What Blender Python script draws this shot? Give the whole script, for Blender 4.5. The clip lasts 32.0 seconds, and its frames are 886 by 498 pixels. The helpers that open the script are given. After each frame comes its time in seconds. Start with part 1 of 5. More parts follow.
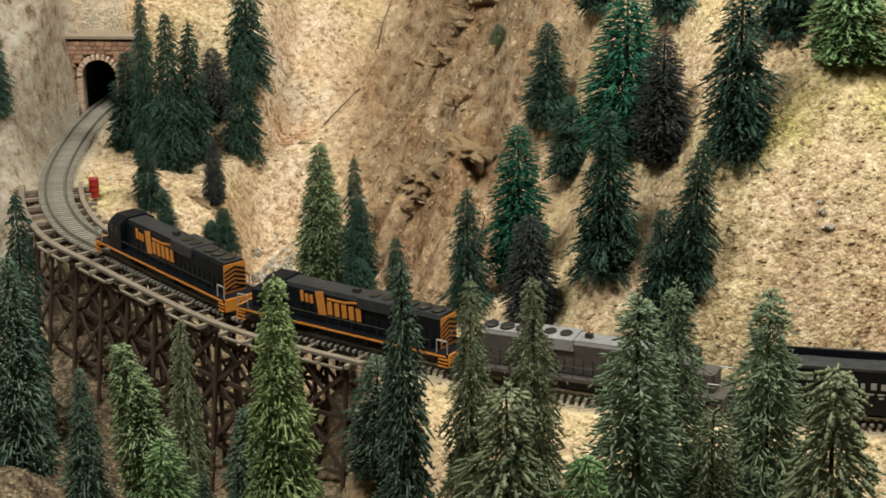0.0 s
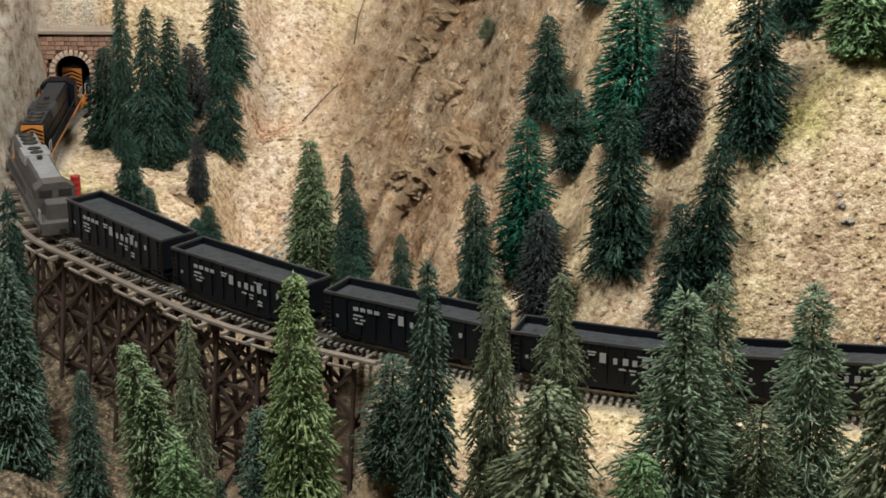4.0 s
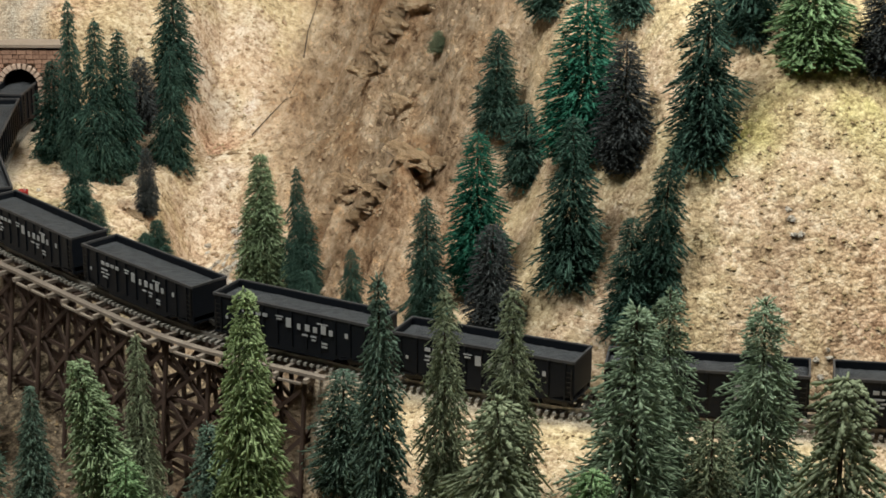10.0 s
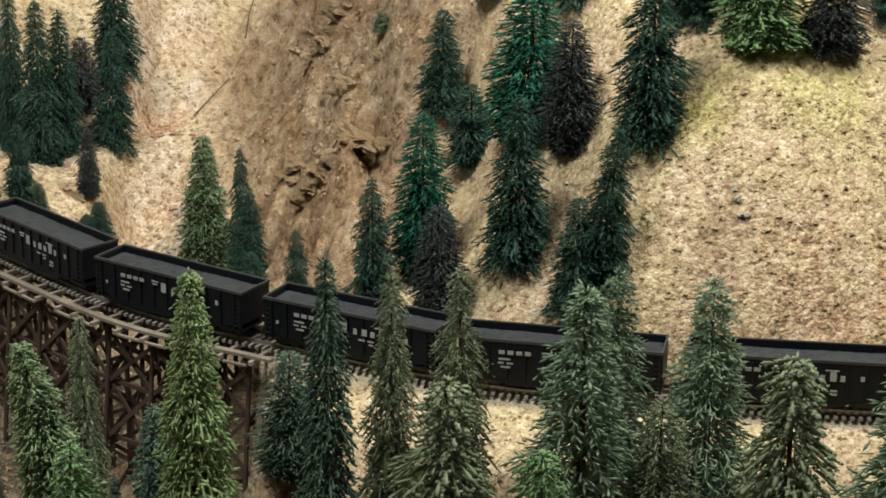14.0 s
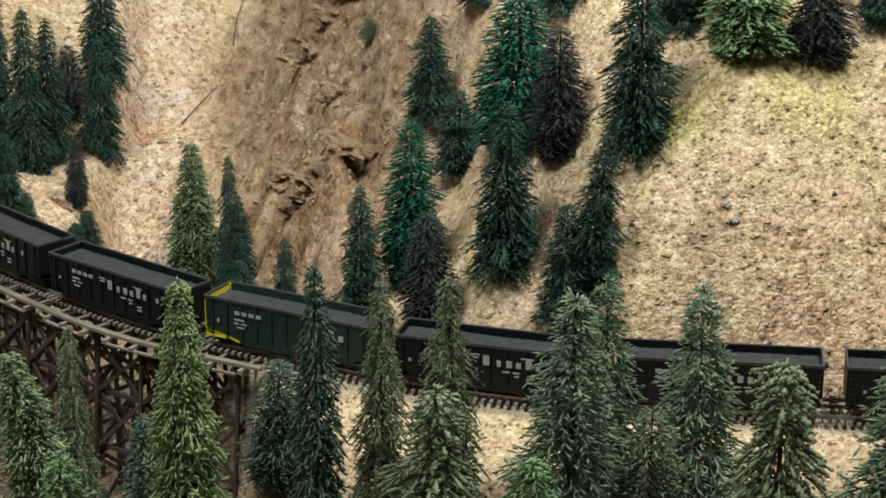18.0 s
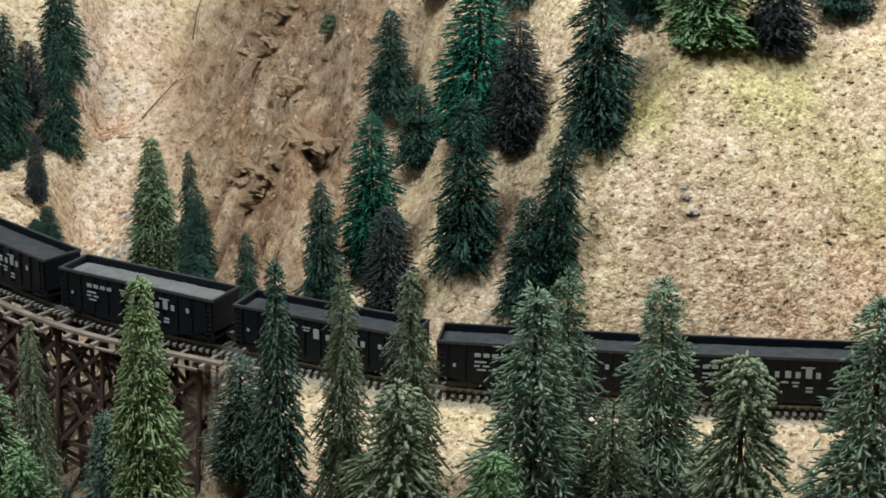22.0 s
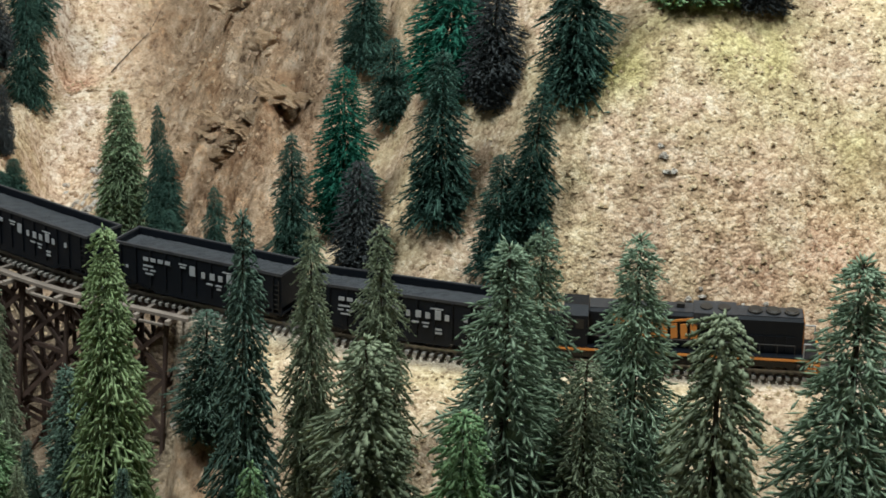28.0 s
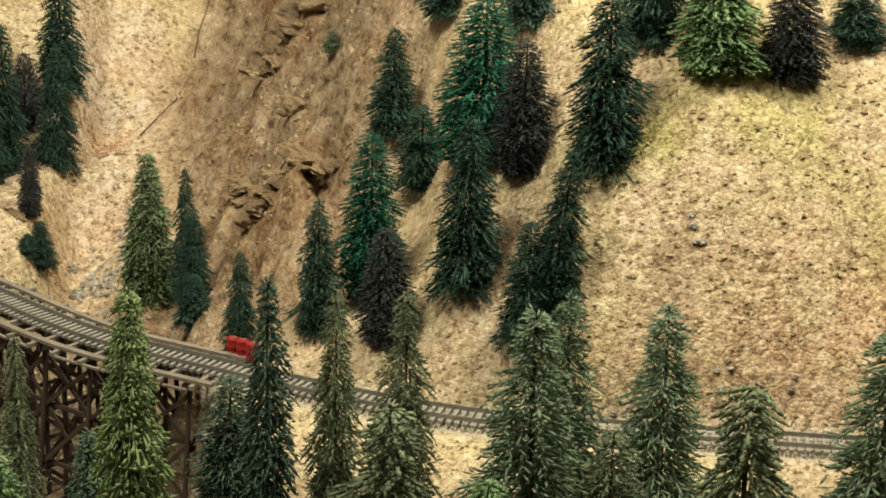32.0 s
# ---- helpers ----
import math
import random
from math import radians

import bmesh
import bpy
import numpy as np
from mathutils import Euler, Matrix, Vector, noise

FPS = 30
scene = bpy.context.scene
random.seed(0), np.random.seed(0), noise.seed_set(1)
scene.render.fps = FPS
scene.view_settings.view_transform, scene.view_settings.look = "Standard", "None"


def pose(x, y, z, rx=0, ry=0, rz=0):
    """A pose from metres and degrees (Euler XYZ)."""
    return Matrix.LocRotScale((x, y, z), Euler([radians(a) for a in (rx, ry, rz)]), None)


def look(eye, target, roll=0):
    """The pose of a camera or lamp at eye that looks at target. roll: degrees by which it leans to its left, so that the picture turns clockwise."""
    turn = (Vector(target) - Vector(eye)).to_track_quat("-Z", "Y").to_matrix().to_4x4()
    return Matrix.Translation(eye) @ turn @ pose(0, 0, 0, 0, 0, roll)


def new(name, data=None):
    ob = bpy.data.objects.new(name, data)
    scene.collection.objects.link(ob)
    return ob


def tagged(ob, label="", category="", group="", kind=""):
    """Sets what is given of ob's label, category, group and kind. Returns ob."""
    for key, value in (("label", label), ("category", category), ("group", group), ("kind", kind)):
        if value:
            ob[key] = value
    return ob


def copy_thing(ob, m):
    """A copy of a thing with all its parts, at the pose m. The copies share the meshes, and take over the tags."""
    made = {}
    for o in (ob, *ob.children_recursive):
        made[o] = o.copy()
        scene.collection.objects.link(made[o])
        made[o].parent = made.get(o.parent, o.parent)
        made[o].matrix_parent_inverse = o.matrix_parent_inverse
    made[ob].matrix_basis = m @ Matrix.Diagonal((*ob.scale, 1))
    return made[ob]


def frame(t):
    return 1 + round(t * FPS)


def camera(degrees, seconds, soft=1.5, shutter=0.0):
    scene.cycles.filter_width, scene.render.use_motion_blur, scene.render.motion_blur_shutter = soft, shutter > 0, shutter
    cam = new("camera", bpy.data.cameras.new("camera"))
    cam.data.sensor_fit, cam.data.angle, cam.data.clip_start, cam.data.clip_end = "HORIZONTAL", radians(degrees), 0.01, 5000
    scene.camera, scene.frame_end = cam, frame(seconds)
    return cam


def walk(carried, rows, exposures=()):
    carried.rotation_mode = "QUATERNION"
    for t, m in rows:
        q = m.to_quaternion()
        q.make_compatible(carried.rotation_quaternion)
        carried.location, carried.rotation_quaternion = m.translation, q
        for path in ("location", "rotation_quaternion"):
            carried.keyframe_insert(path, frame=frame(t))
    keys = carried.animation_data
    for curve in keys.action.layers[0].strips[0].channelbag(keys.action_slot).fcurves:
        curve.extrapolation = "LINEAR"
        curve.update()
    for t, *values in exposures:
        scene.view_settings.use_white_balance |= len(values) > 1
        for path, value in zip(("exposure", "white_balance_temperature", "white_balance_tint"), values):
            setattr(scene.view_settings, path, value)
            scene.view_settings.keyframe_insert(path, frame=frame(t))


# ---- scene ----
cam = camera(22.17, 32.0, soft=1.75)
PATH = [
    (0, (0.07334, -0.02518, 0.47911), (-0.03096, 1.10141, 0.07922), -0.831),
    (0.5, (0.06416, -0.02924, 0.48052), (-0.02640, 1.09920, 0.08250), -0.472),
    (1, (0.05642, -0.02484, 0.47854), (-0.02337, 1.10443, 0.08057), -0.224),
    (1.5, (0.04442, -0.02519, 0.47911), (-0.03254, 1.10382, 0.07985), -0.219),
    (2, (0.03500, -0.02477, 0.47911), (-0.04017, 1.10407, 0.07905), -0.286),
    (2.5, (0.02441, -0.01722, 0.47497), (-0.04133, 1.11201, 0.07431), -0.122),
    (4.5, (0.01444, -0.00575, 0.46784), (-0.03886, 1.12490, 0.06937), -0.379),
    (5, (0.01538, -0.00531, 0.46976), (-0.03606, 1.12566, 0.07195), -0.417),
    (5.5, (0.01594, -0.00228, 0.46927), (-0.03300, 1.12894, 0.07185), -0.338),
    (6, (0.01711, -0.00169, 0.47024), (-0.02947, 1.12956, 0.07263), -0.404),
    (6.5, (0.01608, -0.00405, 0.46958), (-0.02784, 1.12802, 0.07398), -0.358),
    (7, (0.01457, -0.00478, 0.47090), (-0.02658, 1.12751, 0.07566), -0.221),
    (7.5, (0.01178, -0.00577, 0.47017), (-0.02759, 1.12723, 0.07676), -0.105),
    (8, (0.01170, -0.00753, 0.47045), (-0.02480, 1.12625, 0.07901), 0.067),
    (8.5, (0.01134, -0.00542, 0.46916), (-0.02013, 1.12862, 0.07805), 0.228),
    (9, (0.01272, -0.00389, 0.46899), (-0.01644, 1.12990, 0.07700), 0.163),
    (9.5, (0.01320, -0.00227, 0.46818), (-0.01597, 1.13141, 0.07584), 0.083),
    (10, (0.01388, -0.00290, 0.46819), (-0.01444, 1.13051, 0.07503), 0.071),
    (10.5, (0.01451, -0.00379, 0.46829), (-0.01324, 1.12978, 0.07553), 0.091),
    (11, (0.01534, -0.00564, 0.46871), (-0.00951, 1.12847, 0.07731), 0.099),
    (11.5, (0.01350, -0.00570, 0.47004), (-0.00557, 1.12827, 0.07793), 0.258),
    (12, (0.01075, -0.00186, 0.46802), (0.00030, 1.13155, 0.07397), 0.550),
    (12.5, (0.00877, -0.00090, 0.46847), (0.00442, 1.13167, 0.07191), 0.642),
    (13, (0.00834, 0.00135, 0.46605), (0.00799, 1.13354, 0.06839), 0.618),
    (13.5, (0.00969, 0.00251, 0.46581), (0.01255, 1.13363, 0.06509), 0.566),
    (14, (0.00915, 0.00213, 0.46522), (0.01422, 1.13295, 0.06368), 0.523),
    (14.5, (0.00796, 0.00042, 0.46820), (0.01473, 1.13085, 0.06561), 0.567),
    (16.5, (0.00800, 0.00387, 0.46698), (0.01548, 1.13435, 0.06454), 0.340),
    (17, (0.00802, 0.00638, 0.46609), (0.01537, 1.13661, 0.06293), 0.169),
    (17.5, (0.00812, 0.00647, 0.46592), (0.01701, 1.13686, 0.06325), 0.187),
    (18, (0.00925, 0.00359, 0.46681), (0.02009, 1.13502, 0.06713), 0.267),
    (18.5, (0.00981, 0.00145, 0.46727), (0.02653, 1.13332, 0.06904), 0.366),
    (19, (0.01046, 0.00152, 0.46707), (0.03188, 1.13317, 0.06846), 0.377),
    (19.5, (0.00910, 0.00220, 0.46794), (0.03444, 1.13266, 0.06618), 0.342),
    (20, (0.00928, 0.00436, 0.46715), (0.03730, 1.13447, 0.06456), 0.318),
    (20.5, (0.00918, 0.00335, 0.46783), (0.03808, 1.13326, 0.06476), 0.196),
    (21, (0.00995, 0.00381, 0.46710), (0.03838, 1.13377, 0.06413), 0.127),
    (21.5, (0.00998, 0.00227, 0.46926), (0.03930, 1.13203, 0.06580), 0.194),
    (22, (0.01038, 0.00362, 0.46828), (0.04081, 1.13314, 0.06422), 0.206),
    (22.5, (0.01128, 0.00436, 0.46645), (0.04257, 1.13351, 0.06141), 0.215),
    (23, (0.01198, 0.00605, 0.46604), (0.04255, 1.13476, 0.05973), 0.072),
    (23.5, (0.01520, 0.00756, 0.46491), (0.04493, 1.13612, 0.05814), -0.174),
    (24, (0.02003, 0.00836, 0.46464), (0.05291, 1.13663, 0.05732), -0.230),
    (24.5, (0.01787, 0.00843, 0.46528), (0.05579, 1.13623, 0.05707), 0.103),
    (25, (0.01294, 0.00993, 0.46509), (0.05315, 1.13713, 0.05545), 0.345),
    (25.5, (0.01128, 0.01539, 0.46098), (0.04955, 1.14227, 0.05027), 0.413),
    (27.5, (0.01010, 0.02164, 0.45427), (0.05309, 1.14592, 0.03698), 1.170),
    (28, (0.01153, 0.02262, 0.45462), (0.05624, 1.14607, 0.03526), 1.282),
    (28.5, (0.01046, 0.02311, 0.45379), (0.05586, 1.14614, 0.03338), 1.454),
    (29, (0.00978, 0.02247, 0.45390), (0.05568, 1.14620, 0.03543), 1.623),
    (29.5, (0.00981, 0.02317, 0.45325), (0.05363, 1.14881, 0.03972), 1.618),
    (30, (0.01098, 0.02242, 0.45340), (0.05265, 1.15083, 0.04723), 1.757),
    (30.5, (0.00883, 0.02088, 0.45342), (0.04793, 1.15289, 0.05714), 1.905),
    (31, (0.00833, 0.02494, 0.45281), (0.04028, 1.16001, 0.06476), 1.935),
    (31.5, (0.01009, 0.03055, 0.45122), (0.03957, 1.16695, 0.06687), 1.880),
    (32, (0.01251, 0.03078, 0.45076), (0.04170, 1.16693, 0.06564), 1.708),
]
walk(cam, [(t, look(eye, target, roll)) for t, eye, target, roll in PATH],
     [(0, 0, 6800, 4), (1, 0, 6200, 8), (2, 0, 6200, 8), (9, 0, 6250, 7), (14, 0, 6350, 4), (18, 0, 6150, 5), (20, 0, 5500, 7), (23, 0, 5700, 4), (29, 0, 5650, 4), (30.5, 0, 6600, 0), (32, 0, 7500, 0)])

# ---- light: a hobby room with an unseen overhead lamp and an added fill lamp ----
world = bpy.data.worlds.new("room_air")
world.use_nodes = True
world.node_tree.nodes["Background"].inputs[0].default_value = (1.0, 0.97, 0.92, 1)
world.node_tree.nodes["Background"].inputs[1].default_value = 0.49
scene.world = world
scene.view_settings.exposure = 0.0


def unseen_lamp(eye, target, size, watts, colour):
    data = bpy.data.lights.new("ceiling_lamp_light", "AREA")
    data.shape, data.size, data.size_y, data.energy, data.color = "RECTANGLE", size[0], size[1], watts, colour
    new("ceiling_lamp_light", data).matrix_world = look(eye, target)


unseen_lamp((0.62, 1.16, 1.36), (0.08, 1.18, 0), (0.34, 0.34), 19.5, (0.98, 0.955, 0.85))
# Fill lamp added at front left to lighten rock face and tree fronts.
unseen_lamp((-0.50, 0.70, 1.45), (-0.15, 1.35, 0), (0.50, 0.40), 26, (0.98, 0.955, 0.87))


# ---- small helpers ----
def mesh_of(name, verts, faces, mat=None, smooth=False):
    me = bpy.data.meshes.new(name)
    me.from_pydata([tuple(v) for v in verts], [], faces)
    if mat:
        me.materials.append(mat)
    if smooth:
        me.polygons.foreach_set("use_smooth", [True] * len(me.polygons))
    me.update()
    return me


class Build:
    """Collects boxes, prisms and tubes into one mesh."""

    def __init__(self):
        self.v, self.f = [], []

    def add(self, verts, faces):
        n = len(self.v)
        self.v += [tuple(v) for v in verts]
        self.f += [tuple(i + n for i in f) for f in faces]
        return self

    def box(self, x0, y0, z0, x1, y1, z1, m=None, bevel=0.0):
        b = bevel
        ring = [(x0 + b, y0), (x1 - b, y0), (x1, y0 + b), (x1, y1 - b), (x1 - b, y1), (x0 + b, y1), (x0, y1 - b), (x0, y0 + b)] if b else [(x0, y0), (x1, y0), (x1, y1), (x0, y1)]
        return self.prism(ring, z0, z1, m)

    def prism(self, ring, z0, z1, m=None, inset=0.0):
        k = len(ring)
        cx, cy = sum(p[0] for p in ring) / k, sum(p[1] for p in ring) / k
        low = [Vector((x, y, z0)) for x, y in ring]
        top = [Vector((x + (cx - x) * inset, y + (cy - y) * inset, z1)) for x, y in ring]
        vs = low + top
        if m is not None:
            vs = [m @ v for v in vs]
        fs = [tuple(range(k - 1, -1, -1)), tuple(range(k, 2 * k))] + [(i, (i + 1) % k, k + (i + 1) % k, k + i) for i in range(k)]
        return self.add(vs, fs)

    def beam(self, a, b, w, h, jitter=0.0):
        a, b = Vector(a), Vector(b)
        d = b - a
        m = d.to_track_quat("Z", "Y").to_matrix().to_4x4()
        m.translation = a
        return self.box(-w / 2, -h / 2, 0, w / 2, h / 2, d.length, m)

    def tube(self, a, b, r0, r1=None, k=10):
        r1 = r0 if r1 is None else r1
        a, b = Vector(a), Vector(b)
        d = b - a
        m = d.to_track_quat("Z", "Y").to_matrix().to_4x4()
        m.translation = a
        ang = [2 * math.pi * i / k for i in range(k)]
        vs = [m @ Vector((r0 * math.cos(t), r0 * math.sin(t), 0)) for t in ang] + [m @ Vector((r1 * math.cos(t), r1 * math.sin(t), d.length)) for t in ang]
        fs = [tuple(range(k - 1, -1, -1)), tuple(range(k, 2 * k))] + [(i, (i + 1) % k, k + (i + 1) % k, k + i) for i in range(k)]
        return self.add(vs, fs)

    def mesh(self, name, mat, smooth=False):
        return mesh_of(name, self.v, self.f, mat, smooth)


def part(name, data, parent, label="", m=None):
    ob = new(name, data)
    ob.parent = parent
    if m is not None:
        ob.matrix_basis = m
    return tagged(ob, label)


def thing(name, label, category, group="", kind="", m=None):
    ob = new(name)
    ob.empty_display_size = 0.01
    if m is not None:
        ob.matrix_basis = m
    return tagged(ob, label, category, group, kind)


# ---- materials ----
def stuff(name, dark, light, rough=0.8, scale=400.0, bump=0.3, metal=0.0, spread=0.25, island=0.0, dist=0.001, third=None, spec=0.3):
    """Two-scale mottled surface from dark to light, with grain and bump at real size."""
    mat = bpy.data.materials.new(name)
    mat.use_nodes = True
    nt = mat.node_tree
    bsdf = nt.nodes["Principled BSDF"]
    bsdf.inputs["Roughness"].default_value, bsdf.inputs["Metallic"].default_value = rough, metal
    bsdf.inputs["Specular IOR Level"].default_value = spec
    co = nt.nodes.new("ShaderNodeTexCoord")
    big, fine = nt.nodes.new("ShaderNodeTexNoise"), nt.nodes.new("ShaderNodeTexNoise")
    big.inputs["Scale"].default_value, fine.inputs["Scale"].default_value = scale * 0.12, scale
    big.inputs["Detail"].default_value, fine.inputs["Detail"].default_value = 4, 5
    fine.inputs["Roughness"].default_value = 0.7
    for n in (big, fine):
        nt.links.new(co.outputs["Object"], n.inputs["Vector"])
    mix = nt.nodes.new("ShaderNodeMath")
    mix.operation = "MULTIPLY_ADD"
    nt.links.new(fine.outputs["Fac"], mix.inputs[0])
    mix.inputs[1].default_value = 0.6
    half = nt.nodes.new("ShaderNodeMath")
    half.operation = "MULTIPLY"
    half.inputs[1].default_value = 0.4
    nt.links.new(big.outputs["Fac"], half.inputs[0])
    nt.links.new(half.outputs[0], mix.inputs[2])
    last = mix.outputs[0]
    if island:
        geo = nt.nodes.new("ShaderNodeNewGeometry")
        info = nt.nodes.new("ShaderNodeObjectInfo")
        two = nt.nodes.new("ShaderNodeMath")
        two.operation = "MULTIPLY_ADD"
        nt.links.new(geo.outputs["Random Per Island"], two.inputs[0])
        two.inputs[1].default_value = island
        nt.links.new(last, two.inputs[2])
        three = nt.nodes.new("ShaderNodeMath")
        three.operation = "MULTIPLY_ADD"
        nt.links.new(info.outputs["Random"], three.inputs[0])
        three.inputs[1].default_value = island * 0.5
        nt.links.new(two.outputs[0], three.inputs[2])
        sub = nt.nodes.new("ShaderNodeMath")
        sub.operation = "SUBTRACT"
        sub.inputs[1].default_value = island * 0.75
        nt.links.new(three.outputs[0], sub.inputs[0])
        last = sub.outputs[0]
    ramp = nt.nodes.new("ShaderNodeValToRGB")
    ramp.color_ramp.elements[0].position, ramp.color_ramp.elements[1].position = 0.5 - spread, 0.5 + spread
    ramp.color_ramp.elements[0].color, ramp.color_ramp.elements[1].color = (*dark, 1), (*light, 1)
    if third:
        e = ramp.color_ramp.elements.new(0.5)
        e.color = (*third, 1)
    nt.links.new(last, ramp.inputs[0])
    nt.links.new(ramp.outputs[0], bsdf.inputs["Base Color"])
    if bump:
        bm = nt.nodes.new("ShaderNodeBump")
        bm.inputs["Strength"].default_value, bm.inputs["Distance"].default_value = bump, dist
        nt.links.new(fine.outputs["Fac"], bm.inputs["Height"])
        nt.links.new(bm.outputs[0], bsdf.inputs["Normal"])
    return mat


M = {}
M["wood"] = stuff("stained_trestle_timber", (0.034, 0.023, 0.019), (0.105, 0.068, 0.053), 0.8, 900, 0.3, island=0.3)
M["plank"] = stuff("weathered_plank", (0.11, 0.09, 0.075), (0.33, 0.275, 0.225), 0.85, 900, 0.3, island=0.3)
M["tie"] = stuff("track_tie", (0.13, 0.12, 0.105), (0.36, 0.335, 0.30), 0.85, 900, 0.3, island=0.3)
M["rail"] = stuff("rail_steel", (0.18, 0.17, 0.155), (0.42, 0.40, 0.37), 0.35, 900, 0.1, metal=0.7)
M["black"] = stuff("black_car_paint", (0.0026, 0.0036, 0.0056), (0.0078, 0.0102, 0.0155), 0.48, 500, 0.1, spec=0.22)
M["rim"] = stuff("worn_black_rim", (0.02, 0.02, 0.022), (0.075, 0.075, 0.08), 0.5, 700, 0.1)
M["coal"] = stuff("coal", (0.018, 0.020, 0.024), (0.115, 0.122, 0.135), 0.6, 1500, 1.0, dist=0.002)
M["ash"] = stuff("grey_ore_load", (0.12, 0.12, 0.12), (0.35, 0.35, 0.35), 0.8, 1500, 1.0, dist=0.002)
M["white"] = stuff("lettering_white", (0.22, 0.23, 0.24), (0.45, 0.46, 0.47), 0.6, 900, 0.0)
M["orange"] = stuff("orange_paint", (0.50, 0.185, 0.035), (0.74, 0.31, 0.075), 0.45, 500, 0.05)
M["greygreen"] = stuff("grey_loco_paint", (0.045, 0.04, 0.04), (0.125, 0.115, 0.11), 0.5, 300, 0.1)
M["greytop"] = stuff("dusty_grey_roof", (0.13, 0.13, 0.14), (0.34, 0.34, 0.355), 0.6, 400, 0.1)
M["blackroof"] = stuff("dusty_black_roof", (0.012, 0.0125, 0.015), (0.055, 0.057, 0.064), 0.5, 400, 0.1)
M["darkgreen"] = stuff("dark_green_paint", (0.008, 0.02, 0.017), (0.02, 0.04, 0.034), 0.45, 500, 0.1)
M["yellow"] = stuff("yellow_paint", (0.6, 0.5, 0.02), (0.85, 0.75, 0.05), 0.5, 500, 0.05)
M["metal"] = stuff("dark_metal", (0.02, 0.018, 0.016), (0.06, 0.055, 0.05), 0.5, 900, 0.1, metal=0.3)
M["silver"] = stuff("silver_handrail", (0.3, 0.3, 0.3), (0.55, 0.55, 0.55), 0.4, 900, 0.1, metal=0.5)
M["red"] = stuff("red_drum_paint", (0.22, 0.016, 0.016), (0.42, 0.035, 0.03), 0.35, 300, 0.05)
M["stone"] = stuff("portal_stone", (0.13, 0.065, 0.045), (0.46, 0.28, 0.20), 0.9, 700, 0.5, island=0.5)
M["archstone"] = stuff("pale_arch_stone", (0.26, 0.17, 0.125), (0.64, 0.48, 0.385), 0.9, 700, 0.5, island=0.5)
M["mortar"] = stuff("portal_mortar", (0.22, 0.17, 0.13), (0.42, 0.34, 0.28), 0.95, 700, 0.5)
M["soot"] = stuff("tunnel_soot", (0.006, 0.006, 0.006), (0.02, 0.02, 0.02), 0.95, 300, 0.3)
M["bark"] = stuff("bark", (0.035, 0.025, 0.018), (0.11, 0.08, 0.055), 0.9, 900, 0.5)
M["straw"] = stuff("straw_turf", (0.30, 0.215, 0.12), (0.66, 0.54, 0.36), 0.95, 520, 0.8, third=(0.50, 0.385, 0.23), island=0.40, dist=0.002)
M["ballast"] = stuff("ballast", (0.20, 0.17, 0.14), (0.62, 0.55, 0.46), 0.9, 1300, 0.8, island=0.4)
TREE_KINDS = {
    "lime": ((0.22, 0.30, 0.13), (0.48, 0.59, 0.32), "yellow-green"),
    "lime2": ((0.17, 0.24, 0.13), (0.42, 0.53, 0.32), "light green"),
    "green": ((0.165, 0.235, 0.155), (0.44, 0.55, 0.39), "green"),
    "olive": ((0.18, 0.215, 0.135), (0.45, 0.51, 0.34), "olive green"),
    "pine": ((0.085, 0.14, 0.11), (0.27, 0.38, 0.29), "blue-green"),
    "bright": ((0.15, 0.25, 0.12), (0.42, 0.60, 0.32), "bright green"),
    "deep": ((0.034, 0.080, 0.062), (0.14, 0.245, 0.19), "dark green"),
    "emerald": ((0.022, 0.12, 0.080), (0.10, 0.35, 0.24), "emerald green"),
    "dusk": ((0.050, 0.058, 0.060), (0.18, 0.195, 0.195), "grey-green"),
}


def flocked(mat):
    """Let some light pass through the thin flock of needles."""
    nt = mat.node_tree
    bsdf, out = nt.nodes["Principled BSDF"], nt.nodes["Material Output"]
    thin, both = nt.nodes.new("ShaderNodeBsdfTranslucent"), nt.nodes.new("ShaderNodeMixShader")
    both.inputs[0].default_value = 0.42
    nt.links.new(bsdf.inputs["Base Color"].links[0].from_socket, thin.inputs["Color"])
    nt.links.new(bsdf.outputs[0], both.inputs[1])
    nt.links.new(thin.outputs[0], both.inputs[2])
    nt.links.new(both.outputs[0], out.inputs["Surface"])
    return mat


for key, (lo, hi, _) in TREE_KINDS.items():
    M[key] = flocked(stuff(key + "_needles", lo, hi, 0.9, 600, 0.0, island=0.30, spec=0.08))

# ---- the line of the track: from beyond the right end, over the trestle, into the tunnel ----
CONTROL = [(3.9, 0.50), (2.4, 0.74), (1.2, 0.93), (0.6, 1.022), (0.42, 1.05), (0.32, 1.0645), (0.2291, 1.0759), (0.1231, 1.0894), (0.0616, 1.0995),
           (0.0004, 1.1225), (-0.0746, 1.1618), (-0.1376, 1.1970), (-0.1693, 1.2219), (-0.2078, 1.2600), (-0.2560, 1.3110), (-0.2942, 1.3529), (-0.3216, 1.4071),
           (-0.3380, 1.4650), (-0.3455, 1.5250), (-0.3485, 1.5900), (-0.3445, 1.6600), (-0.31, 1.85), (-0.2, 2.3), (0.2, 3.6), (0.6, 4.9), (0.95, 6.0)]


